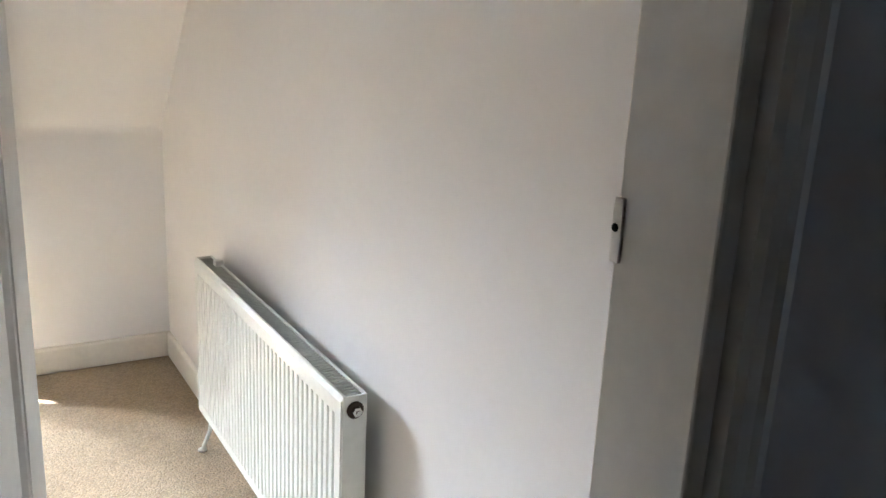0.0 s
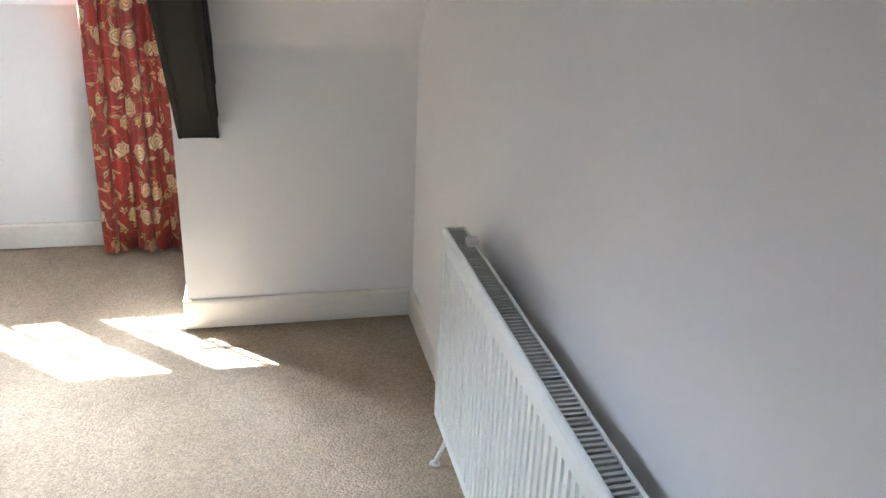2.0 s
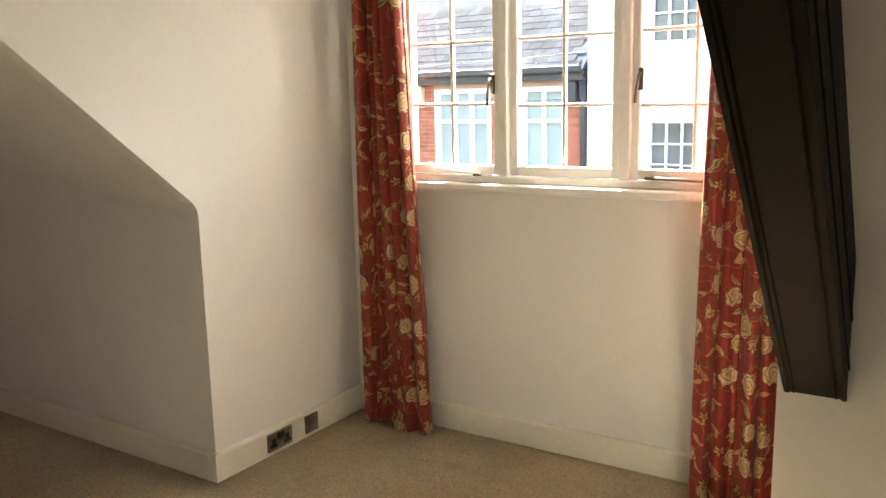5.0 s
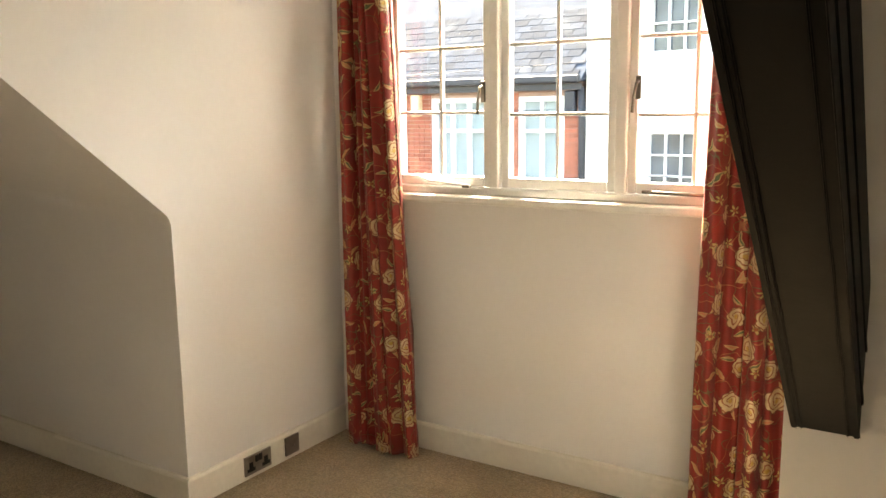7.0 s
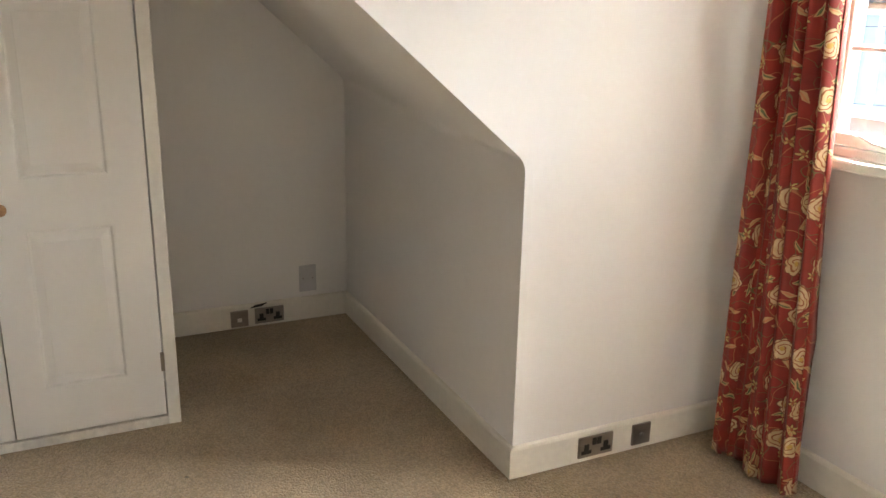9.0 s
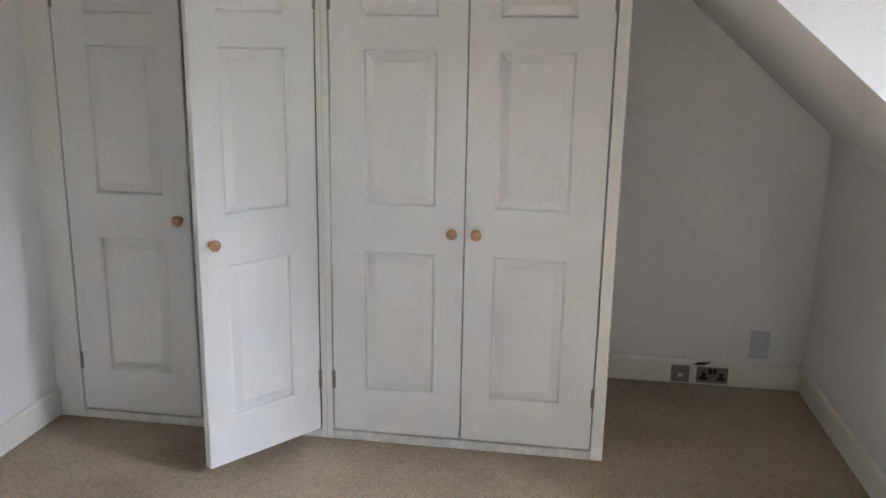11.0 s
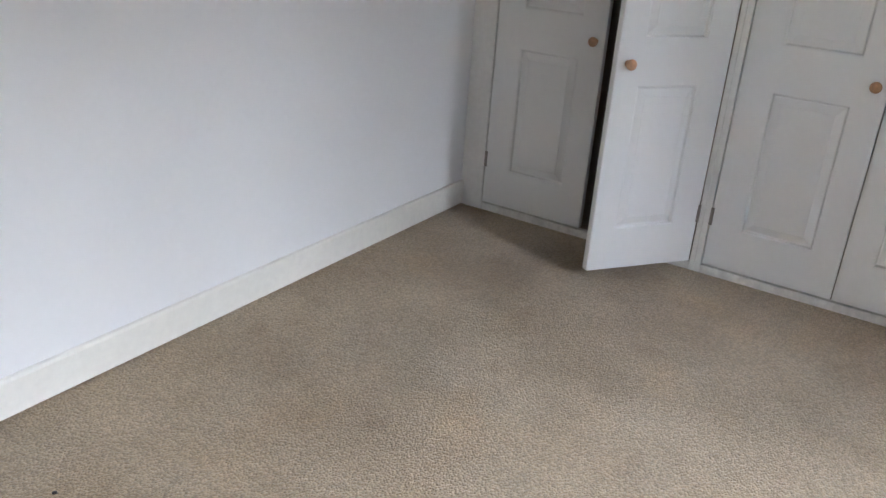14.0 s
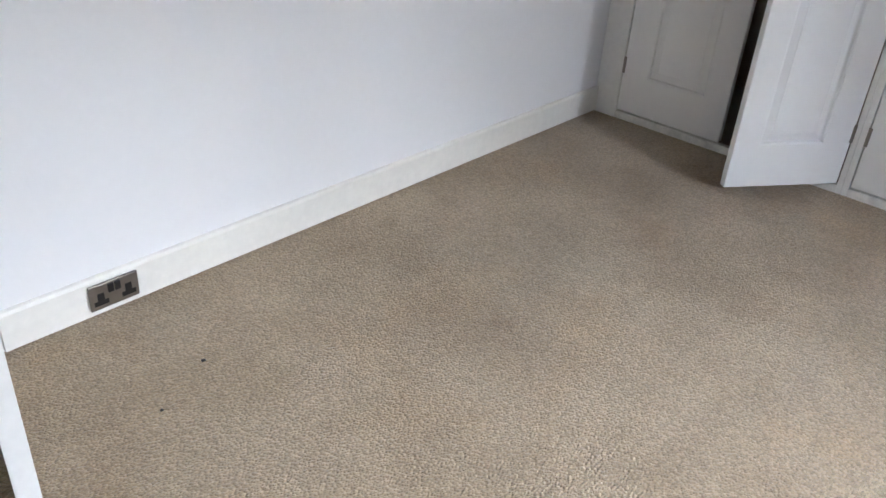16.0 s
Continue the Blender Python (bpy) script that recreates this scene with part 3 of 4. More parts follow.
for xa, xb in ((BX0 - 0.003, BX0 + 0.011), (BX0 + 0.016, BX0 + 0.022), (BX1 - 0.011, BX1 + 0.003), (BX1 - 0.024, BX1 - 0.018)):
    q0, q1 = b0 + d * 0.004, b1
    w = 0.007
    quad = [(q0.x, q0.y), (q1.x, q1.y), (q1.x + nrm.x * w, q1.y + nrm.y * w), (q0.x + nrm.x * w, q0.y + nrm.y * w)]
    bm = prism(quad, "x", xa, xb)
    bmesh.ops.bevel(bm, geom=bm.edges[:], offset=0.0025, segments=2, affect="EDGES")
    part("edge_bead", bm, BLACK, beam)
# side boards that step out from the box along the roof
for off, wd in ((0.05, 0.010), (0.13, 0.008)):
    s0, s1 = b0 + d * (off * 1.1) - nrm * off, b1 - nrm * off
    quad = [(s0.x, s0.y), (s1.x, s1.y), (s1.x - nrm.x * wd, s1.y - nrm.y * wd), (s0.x - nrm.x * wd, s0.y - nrm.y * wd)]
    part("side_bead", prism(quad, "x", BX1, BX1 + 0.004), BLACK, beam)

# ---- curtains ----
def curtain(x0, x1, top_x0, top_x1, folds, seed, label):
    rnd = random.Random(seed)
    ph = [rnd.uniform(0, 6.28) for _ in range(4)]
    nu, nv = folds * 28, 40
    z0, z1 = 0.022, 2.16

    def cloth_at(u, v):
        xa, xb = x0 + (top_x0 - x0) * v, x1 + (top_x1 - x1) * v
        un = u + 0.018 * math.sin(5 * u * 6.28 + ph[0] + v * 1.3)
        depth = 0.10 * (0.72 + 0.28 * math.sin(2.3 * u * 6.28 + ph[1] + 0.8 * v))
        a = folds * math.pi * un + 0.3 * math.sin(2.1 * v + ph[2]) + 0.3 * math.sin(6 * u + 2.5 * v + ph[3])
        lobe = abs(math.sin(a)) ** 0.6
        x = xa + (xb - xa) * un - 0.010 * math.sin(2 * a)
        y = WINWALL - 0.032 - depth * lobe + 0.006 * math.sin(5.1 * a + ph[1] + 2 * v)
        hem = (0.003 * math.sin(a + 1.0) + 0.007 * math.sin(5 * u + ph[0])) * max(0.0, 1 - v * 5)
        return Vector((x, y, max(z0 + (z1 - z0) * v + hem, 0.012)))

    # width of the cloth along its folds
    along = [0.0]
    for i in range(nu):
        p, q = cloth_at(i / nu, 0.3), cloth_at((i + 1) / nu, 0.3)
        along.append(along[-1] + math.hypot(q.x - p.x, q.y - p.y))
    bm = bmesh.new()
    uvl = bm.loops.layers.uv.new("cloth")
    grid = [[bm.verts.new(cloth_at(i / nu, j / nv)) for i in range(nu + 1)] for j in range(nv + 1)]
    for j in range(nv):
        for i in range(nu):
            f = bm.faces.new((grid[j][i], grid[j][i + 1], grid[j + 1][i + 1], grid[j + 1][i]))
            f.smooth = True
            for lp, (a, b) in zip(f.loops, ((i, j), (i + 1, j), (i + 1, j + 1), (i, j + 1))):
                lp[uvl].uv = (along[a] + seed * 0.37, z0 + (z1 - z0) * b / nv)
    root = thing("curtain", label, "curtain", ((x0 + x1) / 2, WINWALL - 0.08, 0.0), "curtains at the window")
    root.matrix_world = Matrix.Identity(4)
    ob = part("cloth", bm, CURTAIN, root, smooth=True)
    ob.modifiers.new("thick", "SOLIDIFY").thickness = 0.003
    bm = bmesh.new()
    box(bm, top_x0, top_x1, WINWALL - 0.13, WINWALL - 0.04, 2.15, 2.19, bevel=0.01)
    part("heading", bm, CURTAIN, root)
    return root


curtain(-0.165, 0.185, -0.13, 0.085, 5, 1, "long red curtain printed with cream flowers beside the dormer wall")
curtain(1.335, 1.70, 1.38, 1.70, 5, 2, "long red curtain printed with cream flowers, half behind the black beam")
rail = thing("curtain_rail", "slim white curtain rail above the window", "curtain rail", (0.7, WINWALL - 0.08, 2.2))
rail.matrix_world = Matrix.Identity(4)
part("rail", tube([(-0.25, WINWALL - 0.085, 2.205), (1.73, WINWALL - 0.085, 2.205)], 0.011), TRIM, rail, smooth=True)
for rx in (-0.2, 0.75, 1.68):
    part("bracket", boxbm(rx - 0.012, rx + 0.012, WINWALL - 0.09, WINWALL, 2.212, 2.232, bevel=0.002), TRIM, rail)

# ---- radiator ----
radiator = thing("radiator", "white ribbed steel panel radiator with a top grille, on the wall", "radiator", (2.55, 3.84, 0.148))
radiator.matrix_world = Matrix.Identity(4)
RX, RB, RY0, RY1, RZ0, RZ1 = 2.503, 2.568, 3.203, 4.474, 0.148, 0.743


def ribbed(xf, xb, sign):
    bm = bmesh.new()
    pitch = (RY1 - RY0 - 0.05) / 38
    ys = []
    for k in range(38):
        s = RY0 + 0.025 + k * pitch
        for f, dep in ((0.0, 0.0), (0.30, 0.0), (0.38, 0.0135), (0.68, 0.0135), (0.76, 0.0)):
            ys.append((s + f * pitch, dep))
    ys = [(RY0 + 0.004, 0.0)] + ys + [(RY1 - 0.004, 0.0)]
    levels = ((RZ0 + 0.012, 0.0), (RZ0 + 0.040, 0.0), (RZ0 + 0.052, 1.0), (RZ1 - 0.062, 1.0), (RZ1 - 0.050, 0.0), (RZ1 - 0.014, 0.0), (RZ1 - 0.003, -1.0))
    rows = []
    for z, m in levels:
        rows.append([bm.verts.new((xf + sign * ((0.006 if m < 0 else dep * max(m, 0))), y, z)) for y, dep in ys])
    for r0, r1 in zip(rows, rows[1:]):
        for i in range(len(ys) - 1):
            bm.faces.new((r0[i], r0[i + 1], r1[i + 1], r1[i]))
    # back skin
    back = bmesh.ops.extrude_face_region(bm, geom=bm.faces[:])
    for v in back["geom"]:
        if isinstance(v, bmesh.types.BMVert):
            v.co.x = xb
    return bm


part("front_panel", ribbed(RX, RX + 0.0155, 1), RADW, radiator)
part("back_panel", boxbm(RB - 0.012, RB, RY0 + 0.004, RY1 - 0.004, RZ0 + 0.01, RZ1 - 0.012, bevel=0.004), RADW, radiator)
# one finless block, coloured near-black for the shade inside the radiator
part("convector_shade", boxbm(RX + 0.024, RB - 0.018, RY0 + 0.03, RY1 - 0.03, RZ0 + 0.05, RZ1 - 0.04), DARK, radiator, "plain near-black block, the shade between the panels put into its colour")
for ya, yb in ((RY0, RY0 + 0.006), (RY1 - 0.006, RY1)):
    part("side_cover", boxbm(RX + 0.004, RB, ya, yb, RZ0 + 0.008, RZ1, bevel=0.002), RADW, radiator)
for xa, xb in ((RX + 0.006, RX + 0.014), (RB - 0.007, RB)):
    part("grille_edge", boxbm(xa, xb, RY0 + 0.006, RY1 - 0.006, RZ1 - 0.014, RZ1, bevel=0.002), RADW, radiator)
slat_me = None
count = 84
for k in range(count):
    y = RY0 + 0.014 + (RY1 - RY0 - 0.028) * (k + 0.5) / count
    if slat_me is None:
        s = part("grille_slat", boxbm(RX + 0.012, RB - 0.006, -0.0032, 0.0032, RZ1 - 0.010, RZ1 - 0.004), RADG, radiator)
        slat_me = s.data
    else:
        s = new("grille_slat", slat_me)
        s.parent = radiator
    s.location = (0, y, 0)
part("bleed_boss", lathe([(0, 0.021), (0.004, 0.021), (0.006, 0.016)], (2.537, RY0, 0.708), (0, -1, 0)), BRONZE, radiator, "dark recessed plug hole", True)
part("bleed_plug", lathe([(0, 0.012), (0.012, 0.012), (0.013, 0.006), (0.019, 0.006)], (2.537, RY0 - 0.005, 0.708), (0, -1, 0), 6), CHROME, radiator, "chrome bleed plug")
part("top_clip", boxbm(RB - 0.026, RB + 0.004, RY1 - 0.13, RY1 - 0.10, RZ1 - 0.012, RZ1 + 0.014, bevel=0.004), WHTP, radiator, "small white plastic bracket clip")
part("pipe", tube([(2.545, 4.452, 0.17), (2.543, 4.452, 0.12), (2.535, 4.45, 0.07), (2.512, 4.446, 0.02), (2.505, 4.445, 0.0)], 0.0075), RADW, radiator, "white painted pipe down to the carpet", True)
part("pipe", tube([(2.545, 3.24, 0.17), (2.543, 3.24, 0.10), (2.535, 3.24, 0.0)], 0.0075), RADW, radiator, "white painted pipe down to the carpet", True)
part("pipe_collar", lathe([(0, 0.017), (0.006, 0.015)], (2.505, 4.445, 0.001), (0, 0, 1)), EDGE, radiator, "small worn floor collar", True)
for by in (3.45, 4.22):
    part("bracket", boxbm(RB, EAST, by - 0.02, by + 0.02, RZ0 + 0.06, RZ1 - 0.14), RADW, radiator)

# ---- sockets and plates ----
def plate_thing(name, label, category, w, h, kind):
    """Faces +y, standing at the origin with its back on y = 0."""
    root = thing(name, label, category)
    part("faceplate", boxbm(-w / 2, w / 2, 0, 0.009, -h / 2, h / 2, bevel=0.003), PLAST if kind == "blank" else STEEL, root)
    if kind == "double":
        for cx in (-0.041, 0.041):
            bm = bmesh.new()
            box(bm, cx - 0.021, cx + 0.021, 0.0085, 0.0105, -0.026, -0.012)
            box(bm, cx - 0.010, cx + 0.010, 0.0085, 0.0105, -0.012, 0.012)
            part("socket_holes", bm, BLKP, root, "black plastic socket face")
        for cx in (-0.010, 0.010):
            part("rocker_switch", boxbm(cx - 0.0085, cx + 0.0085, 0.008, 0.014, 0.006, 0.034, bevel=0.002), BLKP, root, "black rocker switch")
    elif kind == "aerial":
        part("aerial_jack", lathe([(0, 0.008), (0.004, 0.008), (0.005, 0.005)], (0, 0.009, 0), (0, 1, 0), 14), STEEL, root, "round metal aerial jack", True)
    elif kind == "phone":
        part("phone_jack", boxbm(-0.011, 0.011, 0.008, 0.0105, -0.016, 0.004), WHTP, root, "white telephone jack")
    else:
        for cx in (-0.024, 0.024):
            part("screw", lathe([(0, 0.004), (0.002, 0.003)], (cx, 0.009, 0), (0, 1, 0), 8), STEEL, root, smooth=True)
    return root


D = 0.001
s1 = plate_thing("double_socket", "brushed nickel double socket with black inserts set in the skirting", "socket", 0.146, 0.080, "double")
s1.matrix_world = pose(1.337, SOUTH + ST + D, 0.067)
tagged(s1, group="double sockets in the skirting")
copy_thing(s1, pose(CHEEK_L + ST + D, 5.745, 0.067, 0, 0, -90))
copy_thing(s1, pose(WEST + ST + D, 4.999, 0.060, 0, 0, -90))
a1 = plate_thing("aerial_socket", "small square brushed nickel aerial socket in the skirting", "socket", 0.082, 0.082, "aerial")
a1.matrix_world = pose(CHEEK_L + ST + D, 5.945, 0.068, 0, 0, -90)
a2 = plate_thing("telephone_socket", "square brushed nickel plate with a white telephone jack", "socket", 0.086, 0.084, "phone")
a2.matrix_world = pose(WEST + ST + D, 4.85, 0.058, 0, 0, -90)
a3 = plate_thing("blank_plate", "grey plastic blanking plate on the wall above the skirting", "wall plate", 0.088, 0.138, "blank")
a3.matrix_world = pose(WEST + D, 5.205, 0.222, 0, 0, -90)

# ---- specks of dirt on the carpet ----
for sx, sy, sr in ((1.29, 2.525, 0.0065), (1.47, 2.62, 0.005)):
    bm = bmesh.new()
    bmesh.ops.create_icosphere(bm, subdivisions=2, radius=sr)
    for v in bm.verts:
        v.co *= 1 + 0.35 * noise.noise(v.co * 260 + Vector((sx, sy, 0)))
        v.co.z *= 0.45
    speck = tagged(link_bm("dirt_speck", bm, BLKP, True), "tiny dark speck of dirt lying on the carpet", "dirt")
    speck.location = (sx, sy, sr * 0.4)

# ---- panelled doors ----
def leaf_mesh(w, z0, z1, thick, rects):
    """A leaf from x = 0 to w, front on y = 0, back on y = thick, with openings for its panels."""
    bm = bmesh.new()
    xs = sorted({0.0, w, *(r[0] for r in rects), *(r[1] for r in rects)})
    zs = sorted({z0, z1, *(r[2] for r in rects), *(r[3] for r in rects)})
    for i in range(len(xs) - 1):
        for j in range(len(zs) - 1):
            cx, cz = (xs[i] + xs[i + 1]) / 2, (zs[j] + zs[j + 1]) / 2
            if any(r[0] < cx < r[1] and r[2] < cz < r[3] for r in rects):
                continue
            box(bm, xs[i], xs[i + 1], 0, thick, zs[j], zs[j + 1])
    bmesh.ops.remove_doubles(bm, verts=bm.verts, dist=0.0001)
    seen, dead = {}, []
    for f in bm.faces:
        key = tuple(sorted(v.index for v in f.verts))
        c = f.calc_center_median()
        key = (round(c.x, 4), round(c.y, 4), round(c.z, 4))
        if key in seen:
            dead += [f, seen[key]]
        seen[key] = f
    bmesh.ops.delete(bm, geom=list(set(dead)), context="FACES_ONLY")
    edges = [e for e in bm.edges if len(e.link_faces) == 2 and e.calc_face_angle(0) > 1.0]
    bmesh.ops.bevel(bm, geom=edges, offset=0.0022, segments=2, affect="EDGES")
    return bm


def panel_mesh(r, thick):
    """Moulded panel: a groove, then a raised field, on both faces."""
    bm = bmesh.new()
    for side in (0, 1):
        def dep(v):
            return v if side == 0 else thick - v
        loops = []
        for ins, dp in ((0.0, 0.002), (0.004, 0.0035), (0.009, 0.0130), (0.015, 0.0133), (0.040, 0.005), (0.043, 0.0035)):
            x0, x1, z0, z1 = r[0] + ins, r[1] - ins, r[2] + ins, r[3] - ins
            loops.append([bm.verts.new((x, dep(dp), z)) for x, z in ((x0, z0), (x1, z0), (x1, z1), (x0, z1))])
        for a, b in zip(loops, loops[1:]):
            for i in range(4):
                j = (i + 1) % 4
                bm.faces.new((a[i], a[j], b[j], b[i]))
        bm.faces.new(loops[-1])
    return bm


def knob_bm():
    return lathe([(0, 0.013), (0.004, 0.013), (0.008, 0.009), (0.014, 0.009), (0.019, 0.017), (0.026, 0.0205), (0.032, 0.0205), (0.037, 0.016), (0.0395, 0.009), (0.040, 0.003)], (0, 0, 0), (0, -1, 0), 24)


ROWS = ((0.222, 0.800), (0.978, 1.556), (1.668, 1.905))


def wardrobe_leaf(parent, w, m, knob_x, hinge_x):
    rects = [(w * 0.25 - 0.002, w * 0.79, a, b) for a, b in ROWS] if knob_x > w / 2 else [(w * 0.21, w * 0.75 + 0.002, a, b) for a, b in ROWS]
    leaf = part("door", leaf_mesh(w, 0.044, 2.005, 0.034, rects), DOORP, parent, "white panelled wardrobe door leaf")
    leaf.matrix_local = m
    for r in rects:
        part("panel", panel_mesh(r, 0.034), DOORP, leaf, smooth=False)
    k = part("knob", knob_bm(), WOOD, leaf, "turned pale wooden knob", True)
    k.location = (knob_x, 0, 0.885)
    for hz in (0.26, 1.73):
        bm = bmesh.new()
        box(bm, hinge_x - 0.007, hinge_x + 0.007, -0.003, 0.004, hz - 0.038, hz + 0.038, bevel=0.002)
        part("hinge", bm, STEEL, leaf, "small dull steel hinge")
    return leaf


def wardrobe(label, y0, y1, stiles, side_at_end):
    root = thing("wardrobe", label, "wardrobe", group="fitted wardrobes")
    for a, b in stiles:
        part("frame_stile", boxbm(WARD - 0.034, WARD, a, b, 0.0, 2.02, bevel=0.003), TRIM, root)
    part("plinth", boxbm(WARD - 0.034, WARD - 0.001, stiles[0][1], stiles[1][0], 0.0, 0.036, bevel=0.003), EDGE, root, "scuffed white plinth rail")
    part("top_rail", boxbm(WARD - 0.034, WARD, y0, y1, 2.02, CEILING, bevel=0.003), TRIM, root)
    part("inner_floor", boxbm(WEST, WARD - 0.036, y0 + 0.02, y1 - 0.02, 0.0, 0.03), CARD, root)
    part("back_panel", boxbm(WEST, WEST + 0.008, y0 + 0.02, y1 - 0.02, 0.03, CEILING), CARD, root)
    part("shelf", boxbm(WEST + 0.01, WARD - 0.06, y0 + 0.02, y1 - 0.02, 1.72, 1.74), CARD, root)
    part("side_panel", boxbm(WEST, WARD - 0.0345, y1 - 0.02, y1, 0.0, CEILING, bevel=0.001), TRIM if side_at_end else CARD, root)
    return root


# front faces look along +x: leaf x runs along world +y, leaf front (-y) faces +x
def on_front(y):
    return pose(WARD - 0.002, y, 0, 0, 0, 90)


ward_a = wardrobe("white fitted wardrobe with one panelled door standing open", SOUTH, 3.338, ((SOUTH + 0.0, 2.266), (3.316, 3.338)), False)
ward_b = wardrobe("white fitted wardrobe with two closed panelled doors", 3.3385, 4.448, ((3.3385, 3.364), (4.402, 4.448)), True)
wardrobe_leaf(ward_a, 0.520, on_front(2.272), 0.478, 0.0)
wardrobe_leaf(ward_b, 0.5135, on_front(3.3685), 0.472, 0.0)
wardrobe_leaf(ward_b, 0.510, on_front(3.887), 0.045, 0.510)
# open leaf: hinged on the far stile, swung out into the room
ang = math.degrees(math.atan2(0.295, -0.405))
open_leaf = wardrobe_leaf(ward_a, 0.502, pose(-0.740, 3.019, 0, 0, 0, ang), 0.045, 0.502)

# ---- room door ----
door = thing("door_1", "white panelled room door standing open into the room", "door", kind="structure")
theta = 14.0
door_m = pose(DOOR_L + 0.055, SOUTH + 0.012, 0, 0, 0, 90 - theta)
DW = 0.665
rects = [(a, b, c, e) for a, b in ((0.10, 0.30), (0.375, 0.575)) for c, e in ((0.22, 0.76), (0.93, 1.47), (1.57, 1.88))]
leaf = part("door_leaf", leaf_mesh(DW, 0.012, 2.0, 0.044, rects), TRIM, door)
leaf.matrix_local = door_m
for r in rects:
    part("panel", panel_mesh(r, 0.044), TRIM, leaf)
for sgn, yy in ((-1, 0.0), (1, 0.044)):
    prof = [(0, 0.026), (0.004, 0.026), (0.008, 0.011), (0.030, 0.011), (0.038, 0.022), (0.048, 0.028), (0.058, 0.026), (0.064, 0.016), (0.066, 0.004)]
    part("door_knob", lathe(prof, (DW - 0.06, yy, 0.86), (0, sgn, 0), 22), BRONZE, leaf, "dark bronze door knob", True)
part("latch_plate", boxbm(DW - 0.0005, DW + 0.0015, 0.011, 0.033, 0.80, 0.93), BRONZE, leaf, "dark latch plate in the door edge")

frame_ob = thing("door_frame", "cream painted door lining and moulded architrave", "door frame", kind="structure")
part("jamb", boxbm(DOOR_R - 0.012, DOOR_R + 0.012, SOUTH - 0.103, SOUTH + 0.004, 0, DOOR_H, bevel=0.003), SKIRT, frame_ob, "cream painted door lining")
part("jamb", boxbm(DOOR_L - 0.012, DOOR_L + 0.004, SOUTH - 0.103, SOUTH + 0.004, 0, DOOR_H, bevel=0.003), SKIRT, frame_ob)
part("head", boxbm(DOOR_L - 0.012, DOOR_R + 0.012, SOUTH - 0.103, SOUTH + 0.004, DOOR_H, DOOR_H + 0.02, bevel=0.003), SKIRT, frame_ob)


def architrave(x0, x1, y, sign):
    w = x1 - x0
    pts = [(x0, y), (x1, y), (x1, y + sign * 0.010), (x0 + w * 0.75, y + sign * 0.014), (x0 + w * 0.55, y + sign * 0.012), (x0 + w * 0.45, y + sign * 0.018), (x0 + w * 0.15, y + sign * 0.020), (x0, y + sign * 0.016)]
    return prism(pts, "z", 0, DOOR_H + 0.06)


part("architrave", architrave(DOOR_R + 0.013, DOOR_R + 0.075, SOUTH - 0.1005, -1), SKIRT, frame_ob)
part("architrave", architrave(DOOR_L - 0.075, DOOR_L - 0.013, SOUTH - 0.1005, -1), SKIRT, frame_ob)
bm = boxbm(DOOR_R - 0.0155, DOOR_R - 0.0125, SOUTH - 0.006, SOUTH + 0.005, 1.368, 1.424, bevel=0.001)
part("strike_plate", bm, TRIM, frame_ob, "painted-over strike plate")
part("strike_screw", lathe([(0, 0.004), (0.0015, 0.003)], (DOOR_R - 0.0155, SOUTH + 0.001, 1.398), (-1, 0, 0), 8), DARK, frame_ob, "dark screw hole")

# ---- outside ----
chip = tagged(link_bm("plaster_chip", prism([(4.905, 0.104), (4.96, 0.108), (4.99, 0.122), (4.93, 0.117)], "x", WEST + 0.001, WEST + ST + 0.004), DARK), "dark broken gap in the plaster above the socket", "damage", kind="structure")

structure("ground", boxbm(-300, 300, 6.7, 400, -6.3, -6.0), ASPH, "grey asphalt street far below the window", "street")


def sash(parent, x0, x1, z0, z1, y, cols, rows, fw, m_glass, transom=None):
    """A house window: a frame with bars in front of its panes."""
    w = new("window")
    w.parent = parent
    bm = bmesh.new()
    for a in ((x0, x0 + fw, z0, z1), (x1 - fw, x1, z0, z1), (x0 + fw, x1 - fw, z1 - fw, z1), (x0 + fw, x1 - fw, z0, z0 + fw)):
        box(bm, a[0], a[1], y - 0.06, y + 0.06, a[2], a[3])
    part("frame", bm, WTRIM, w)
    xs = [x0 + fw + (x1 - x0 - 2 * fw) * k / cols for k in range(cols + 1)]
    zs = [z0 + fw + (z1 - z0 - 2 * fw) * k / rows for k in range(rows + 1)]
    if transom:
        zs = [z0 + fw, transom, z1 - fw]
    t = fw * (0.75 if cols < 4 else 0.25)
    for x in xs[1:-1]:
        part("mullion", boxbm(x - t / 2, x + t / 2, y - 0.045, y + 0.04, z0 + fw, z1 - fw), WTRIM, w)
    for z in zs[1:-1]:
        part("transom", boxbm(x0 + fw, x1 - fw, y - 0.05, y + 0.03, z - t / 2, z + t / 2), WTRIM, w)
    for a, b in zip(xs, xs[1:]):
        for c, e in zip(zs, zs[1:]):
            part("pane", boxbm(a, b, y + 0.045, y + 0.055, c, e), m_glass, w)
    part("sill", boxbm(x0 - 0.06, x1 + 0.06, y - 0.16, y + 0.02, z0 - 0.09, z0), WTRIM, w)
    return w


FY = 16.0
EZ = 1.93
house = thing("brick_house", "red brick house with white windows under a slate roof", "house", (-6, FY, -6))
house.matrix_world = Matrix.Identity(4)
WINS = ((-8.2, -6.78), (-6.16, -4.98), (-4.40, -3.56))
WB, WT = 0.10, 1.70
bm = bmesh.new()
edges_x = [-12.0] + [v for w in WINS for v in w] + [-3.26]
for i in range(0, len(edges_x), 2):
    box(bm, edges_x[i], edges_x[i + 1], FY + 0.015, FY + 0.3, WB, WT)
box(bm, -12.0, -3.26, FY + 0.015, FY + 0.3, -6.0, WB)
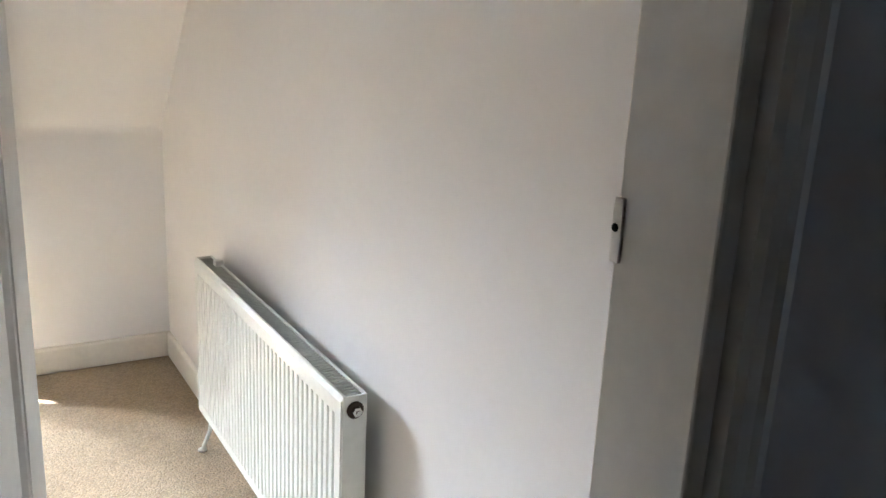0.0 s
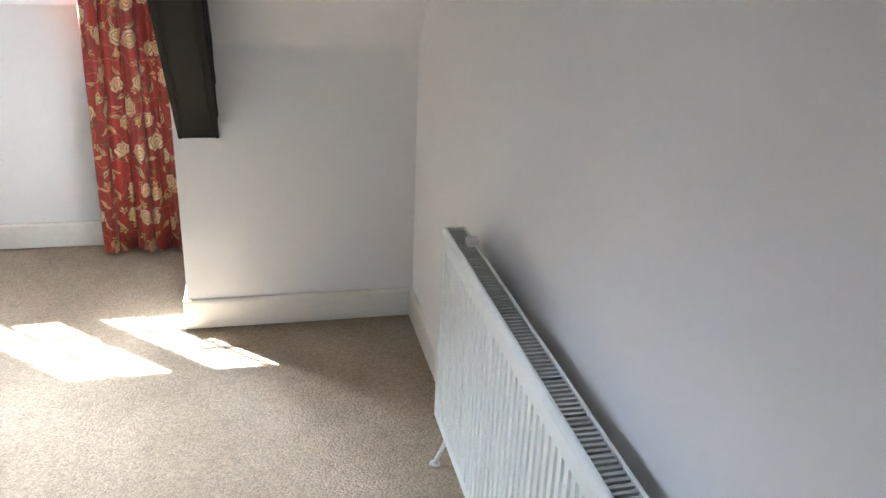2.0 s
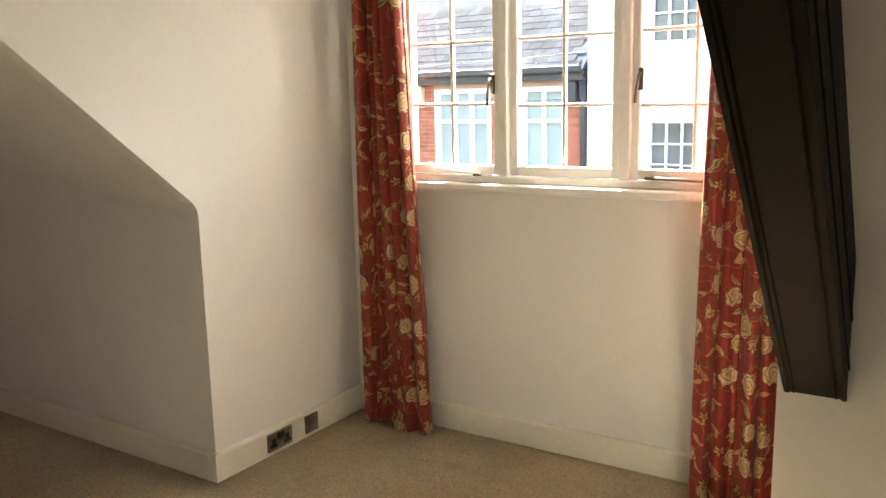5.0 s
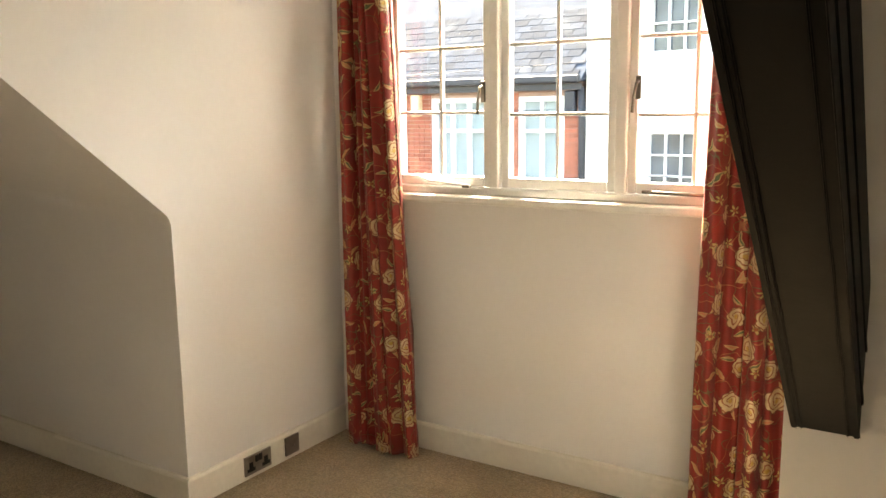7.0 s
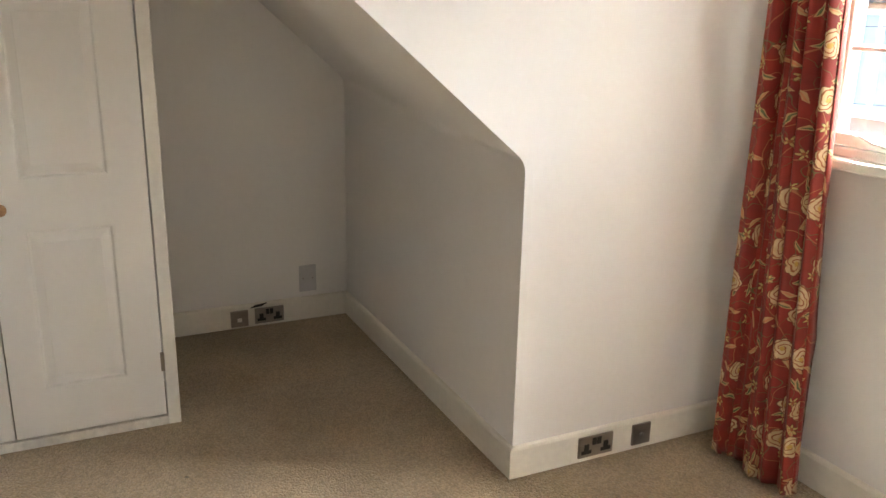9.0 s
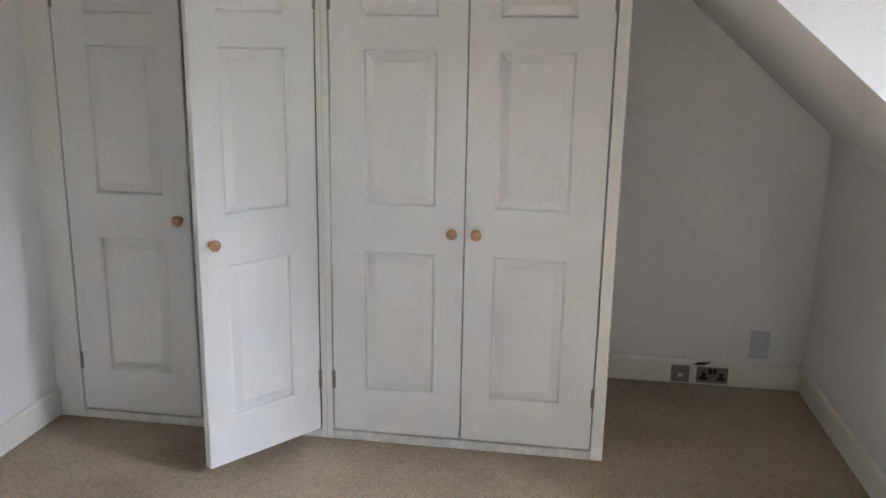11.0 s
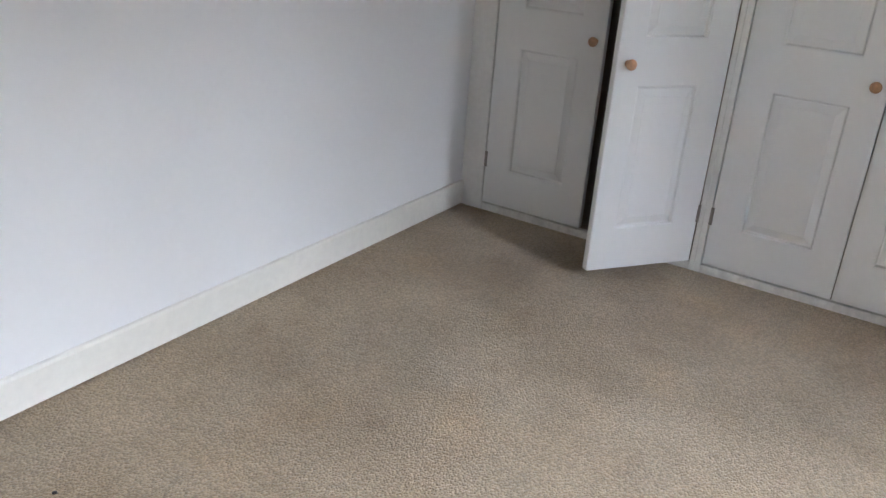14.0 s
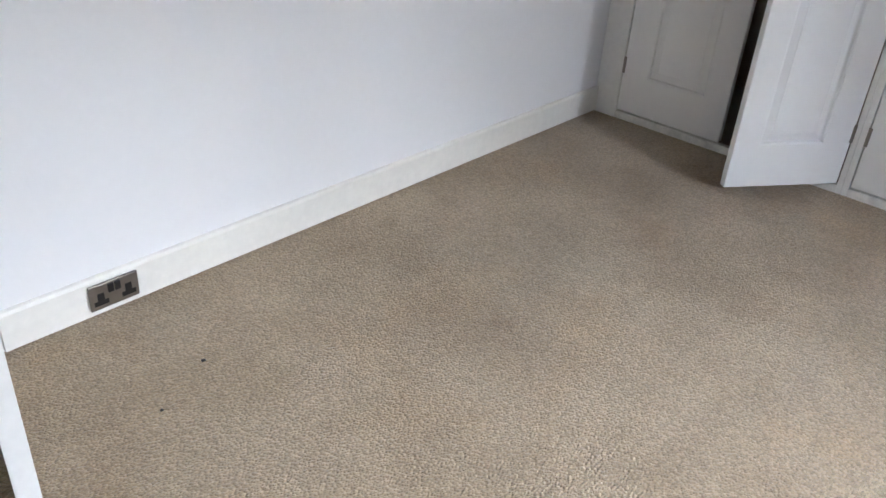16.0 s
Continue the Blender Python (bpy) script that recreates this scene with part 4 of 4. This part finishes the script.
box(bm, -12.0, -3.26, FY + 0.015, FY + 0.3, WT, EZ)
box(bm, -12.0, -3.26, FY + 0.3, FY + 6, -6.0, EZ)
part("wall", bm, MORTAR, house, "red brick wall")
sash(house, -8.2, -6.78, WB, WT, FY + 0.07, 3, 2, 0.08, NET, 1.13)
sash(house, -6.16, -4.98, WB, WT, FY + 0.07, 3, 2, 0.08, NET, 1.13)
sash(house, -4.40, -3.56, WB, WT, FY + 0.07, 2, 2, 0.08, NET, 1.13)
roof = part("roof", prism([(FY - 0.22, EZ), (FY + 4.0, EZ + 3.4), (FY + 8.0, EZ)], "x", -12.0, -3.2), SLATE, house, "blue-grey slate roof")
part("gutter", boxbm(-12.0, -3.2, FY - 0.30, FY - 0.18, EZ - 0.03, EZ + 0.09, bevel=0.03), GUTTER, house, "dark gutter")
part("fascia", boxbm(-12.0, -3.2, FY - 0.17, FY - 0.14, EZ - 0.14, EZ - 0.035), GUTTER, house)
for bx in (-6.44, -3.42):
    part("eaves_bracket", boxbm(bx - 0.09, bx + 0.09, FY - 0.14, FY + 0.012, EZ - 0.55, EZ - 0.15, bevel=0.03), GUTTER if bx > -5 else BUFF, house, "carved eaves bracket")
part("downpipe", tube([(-3.25, FY - 0.06, EZ - 0.1), (-3.22, FY - 0.06, 1.3), (-3.22, FY - 0.06, -6)], 0.06), GUTTER, house, "black downpipe", True)
part("ridge_tile", prism([(FY + 3.85, EZ + 3.3), (FY + 4.0, EZ + 3.52), (FY + 4.15, EZ + 3.3)], "x", -12.0, -3.2), ORANGE, house)
part("hip_tile", prism([(-3.52, EZ + 1.02), (-3.2, EZ + 1.5), (-3.2, EZ + 0.92)], "y", FY + 0.86, FY + 1.6), ORANGE, house, "orange terracotta verge tile")

render_house = thing("rendered_house", "tall white rendered house with quoins and dark sash windows", "house", (0, FY, -6))
render_house.matrix_world = Matrix.Identity(4)
RY = FY - 0.05
WR = ((-2.16, -1.36, 0.08, 1.12), (-2.16, -1.36, 2.30, 3.6), (0.2, 1.0, 0.08, 1.12), (0.2, 1.0, 2.30, 3.6))
bm = bmesh.new()
for a in ((-3.16, -2.16, -6, 5.6), (-1.36, 0.2, -6, 5.6), (1.0, 6.0, -6, 5.6)):
    box(bm, a[0], a[1], RY, RY + 0.3, a[2], a[3])
for x0, x1 in ((-2.16, -1.36), (0.2, 1.0)):
    for z0, z1 in ((-6, 0.08), (1.12, 2.30), (3.6, 5.6)):
        box(bm, x0, x1, RY, RY + 0.3, z0, z1)
box(bm, -3.16, 6.0, RY + 0.3, RY + 6, -6, 5.6)
part("wall", bm, RENDER_W, render_house, "white rendered wall")
for a in WR:
    sash(render_house, a[0], a[1], a[2], a[3], RY + 0.12, 3, 3, 0.035, GLASSDARK)
for x0, x1 in ((-2.16, -1.36), (0.2, 1.0)):
    c, hw = (x0 + x1) / 2, (x1 - x0) / 2 + 0.08
    pts = [(c - hw + 2 * hw * k / 10, 1.22 + 0.12 * math.sin(math.pi * k / 10)) for k in range(11)]
    pts = pts + [(x, z - 0.05) for x, z in pts[::-1]]
    part("window_arch", prism(pts, "y", RY - 0.04, RY - 0.001), RENDER_W, render_house, "arched render moulding")
for k in range(14):
    z = -1.0 + 0.40 * k
    part("quoin", boxbm(-2.95, -2.76, RY - 0.035, RY - 0.001, z, z + 0.20, bevel=0.012), RENDER_W, render_house)
part("roof", prism([(RY - 0.3, 5.6), (RY + 3, 8.0), (RY + 6.3, 5.6)], "x", -3.3, 6.2), SLATE, render_house, "grey slate roof")
for k, (za, zb) in enumerate(((2.05, 2.4), (1.42, 1.62), (0.2, 0.62))):
    w = thing("street_cable", "thin dark cable crossing the street between the houses", "cable")
    part("wire", tube([(-9, FY + 0.02, za), (-8.8, FY - 0.3, za), (-4, FY - 0.3, (za + zb) / 2 - 0.05), (1.8, FY - 0.3, zb), (2, FY - 0.04, zb)], 0.006, 5), GUTTER, w)

# bricks on the piers that face the window
brick_me = None
for px0, px1 in ((-6.78, -6.16), (-4.98, -4.40), (-3.56, -3.26)):
    for c in range(28):
        z = -0.25 + c * 0.075
        if z + 0.065 > EZ - 0.15:
            break
        x = px0 + 0.004 - (0.115 if c % 2 else 0.0)
        while x < px1 - 0.02:
            a, b = max(x, px0 + 0.004), min(x + 0.218, px1 - 0.004)
            if b - a > 0.03:
                if brick_me is None:
                    o = part("brick", boxbm(-0.5, 0.5, 0, 0.02, 0, 0.065), BRICK, house)
                    brick_me = o.data
                else:
                    o = new("brick", brick_me)
                    o.parent = house
                o.location = ((a + b) / 2, FY + random.uniform(-0.004, 0.002), z)
                o.scale = (b - a, 1, 1)
            x += 0.229
# slates above the eaves
slate_me = None
tilt = math.atan2(3.4, 4.22)
for r in range(10):
    for k in range(26):
        x = -9.4 + k * 0.25 + (0.125 if r % 2 else 0)
        if x > -3.3:
            continue
        if slate_me is None:
            o = part("slate", boxbm(-0.121, 0.121, 0, 0.24, 0.0, 0.012), SLATE, house)
            slate_me = o.data
        else:
            o = new("slate", slate_me)
            o.parent = house
        t = 0.02 + r * 0.2
        o.matrix_local = pose(x, FY - 0.22 + t * math.cos(tilt), EZ + t * math.sin(tilt) + 0.012, math.degrees(tilt) - 1.4, 0, random.uniform(-0.6, 0.6))
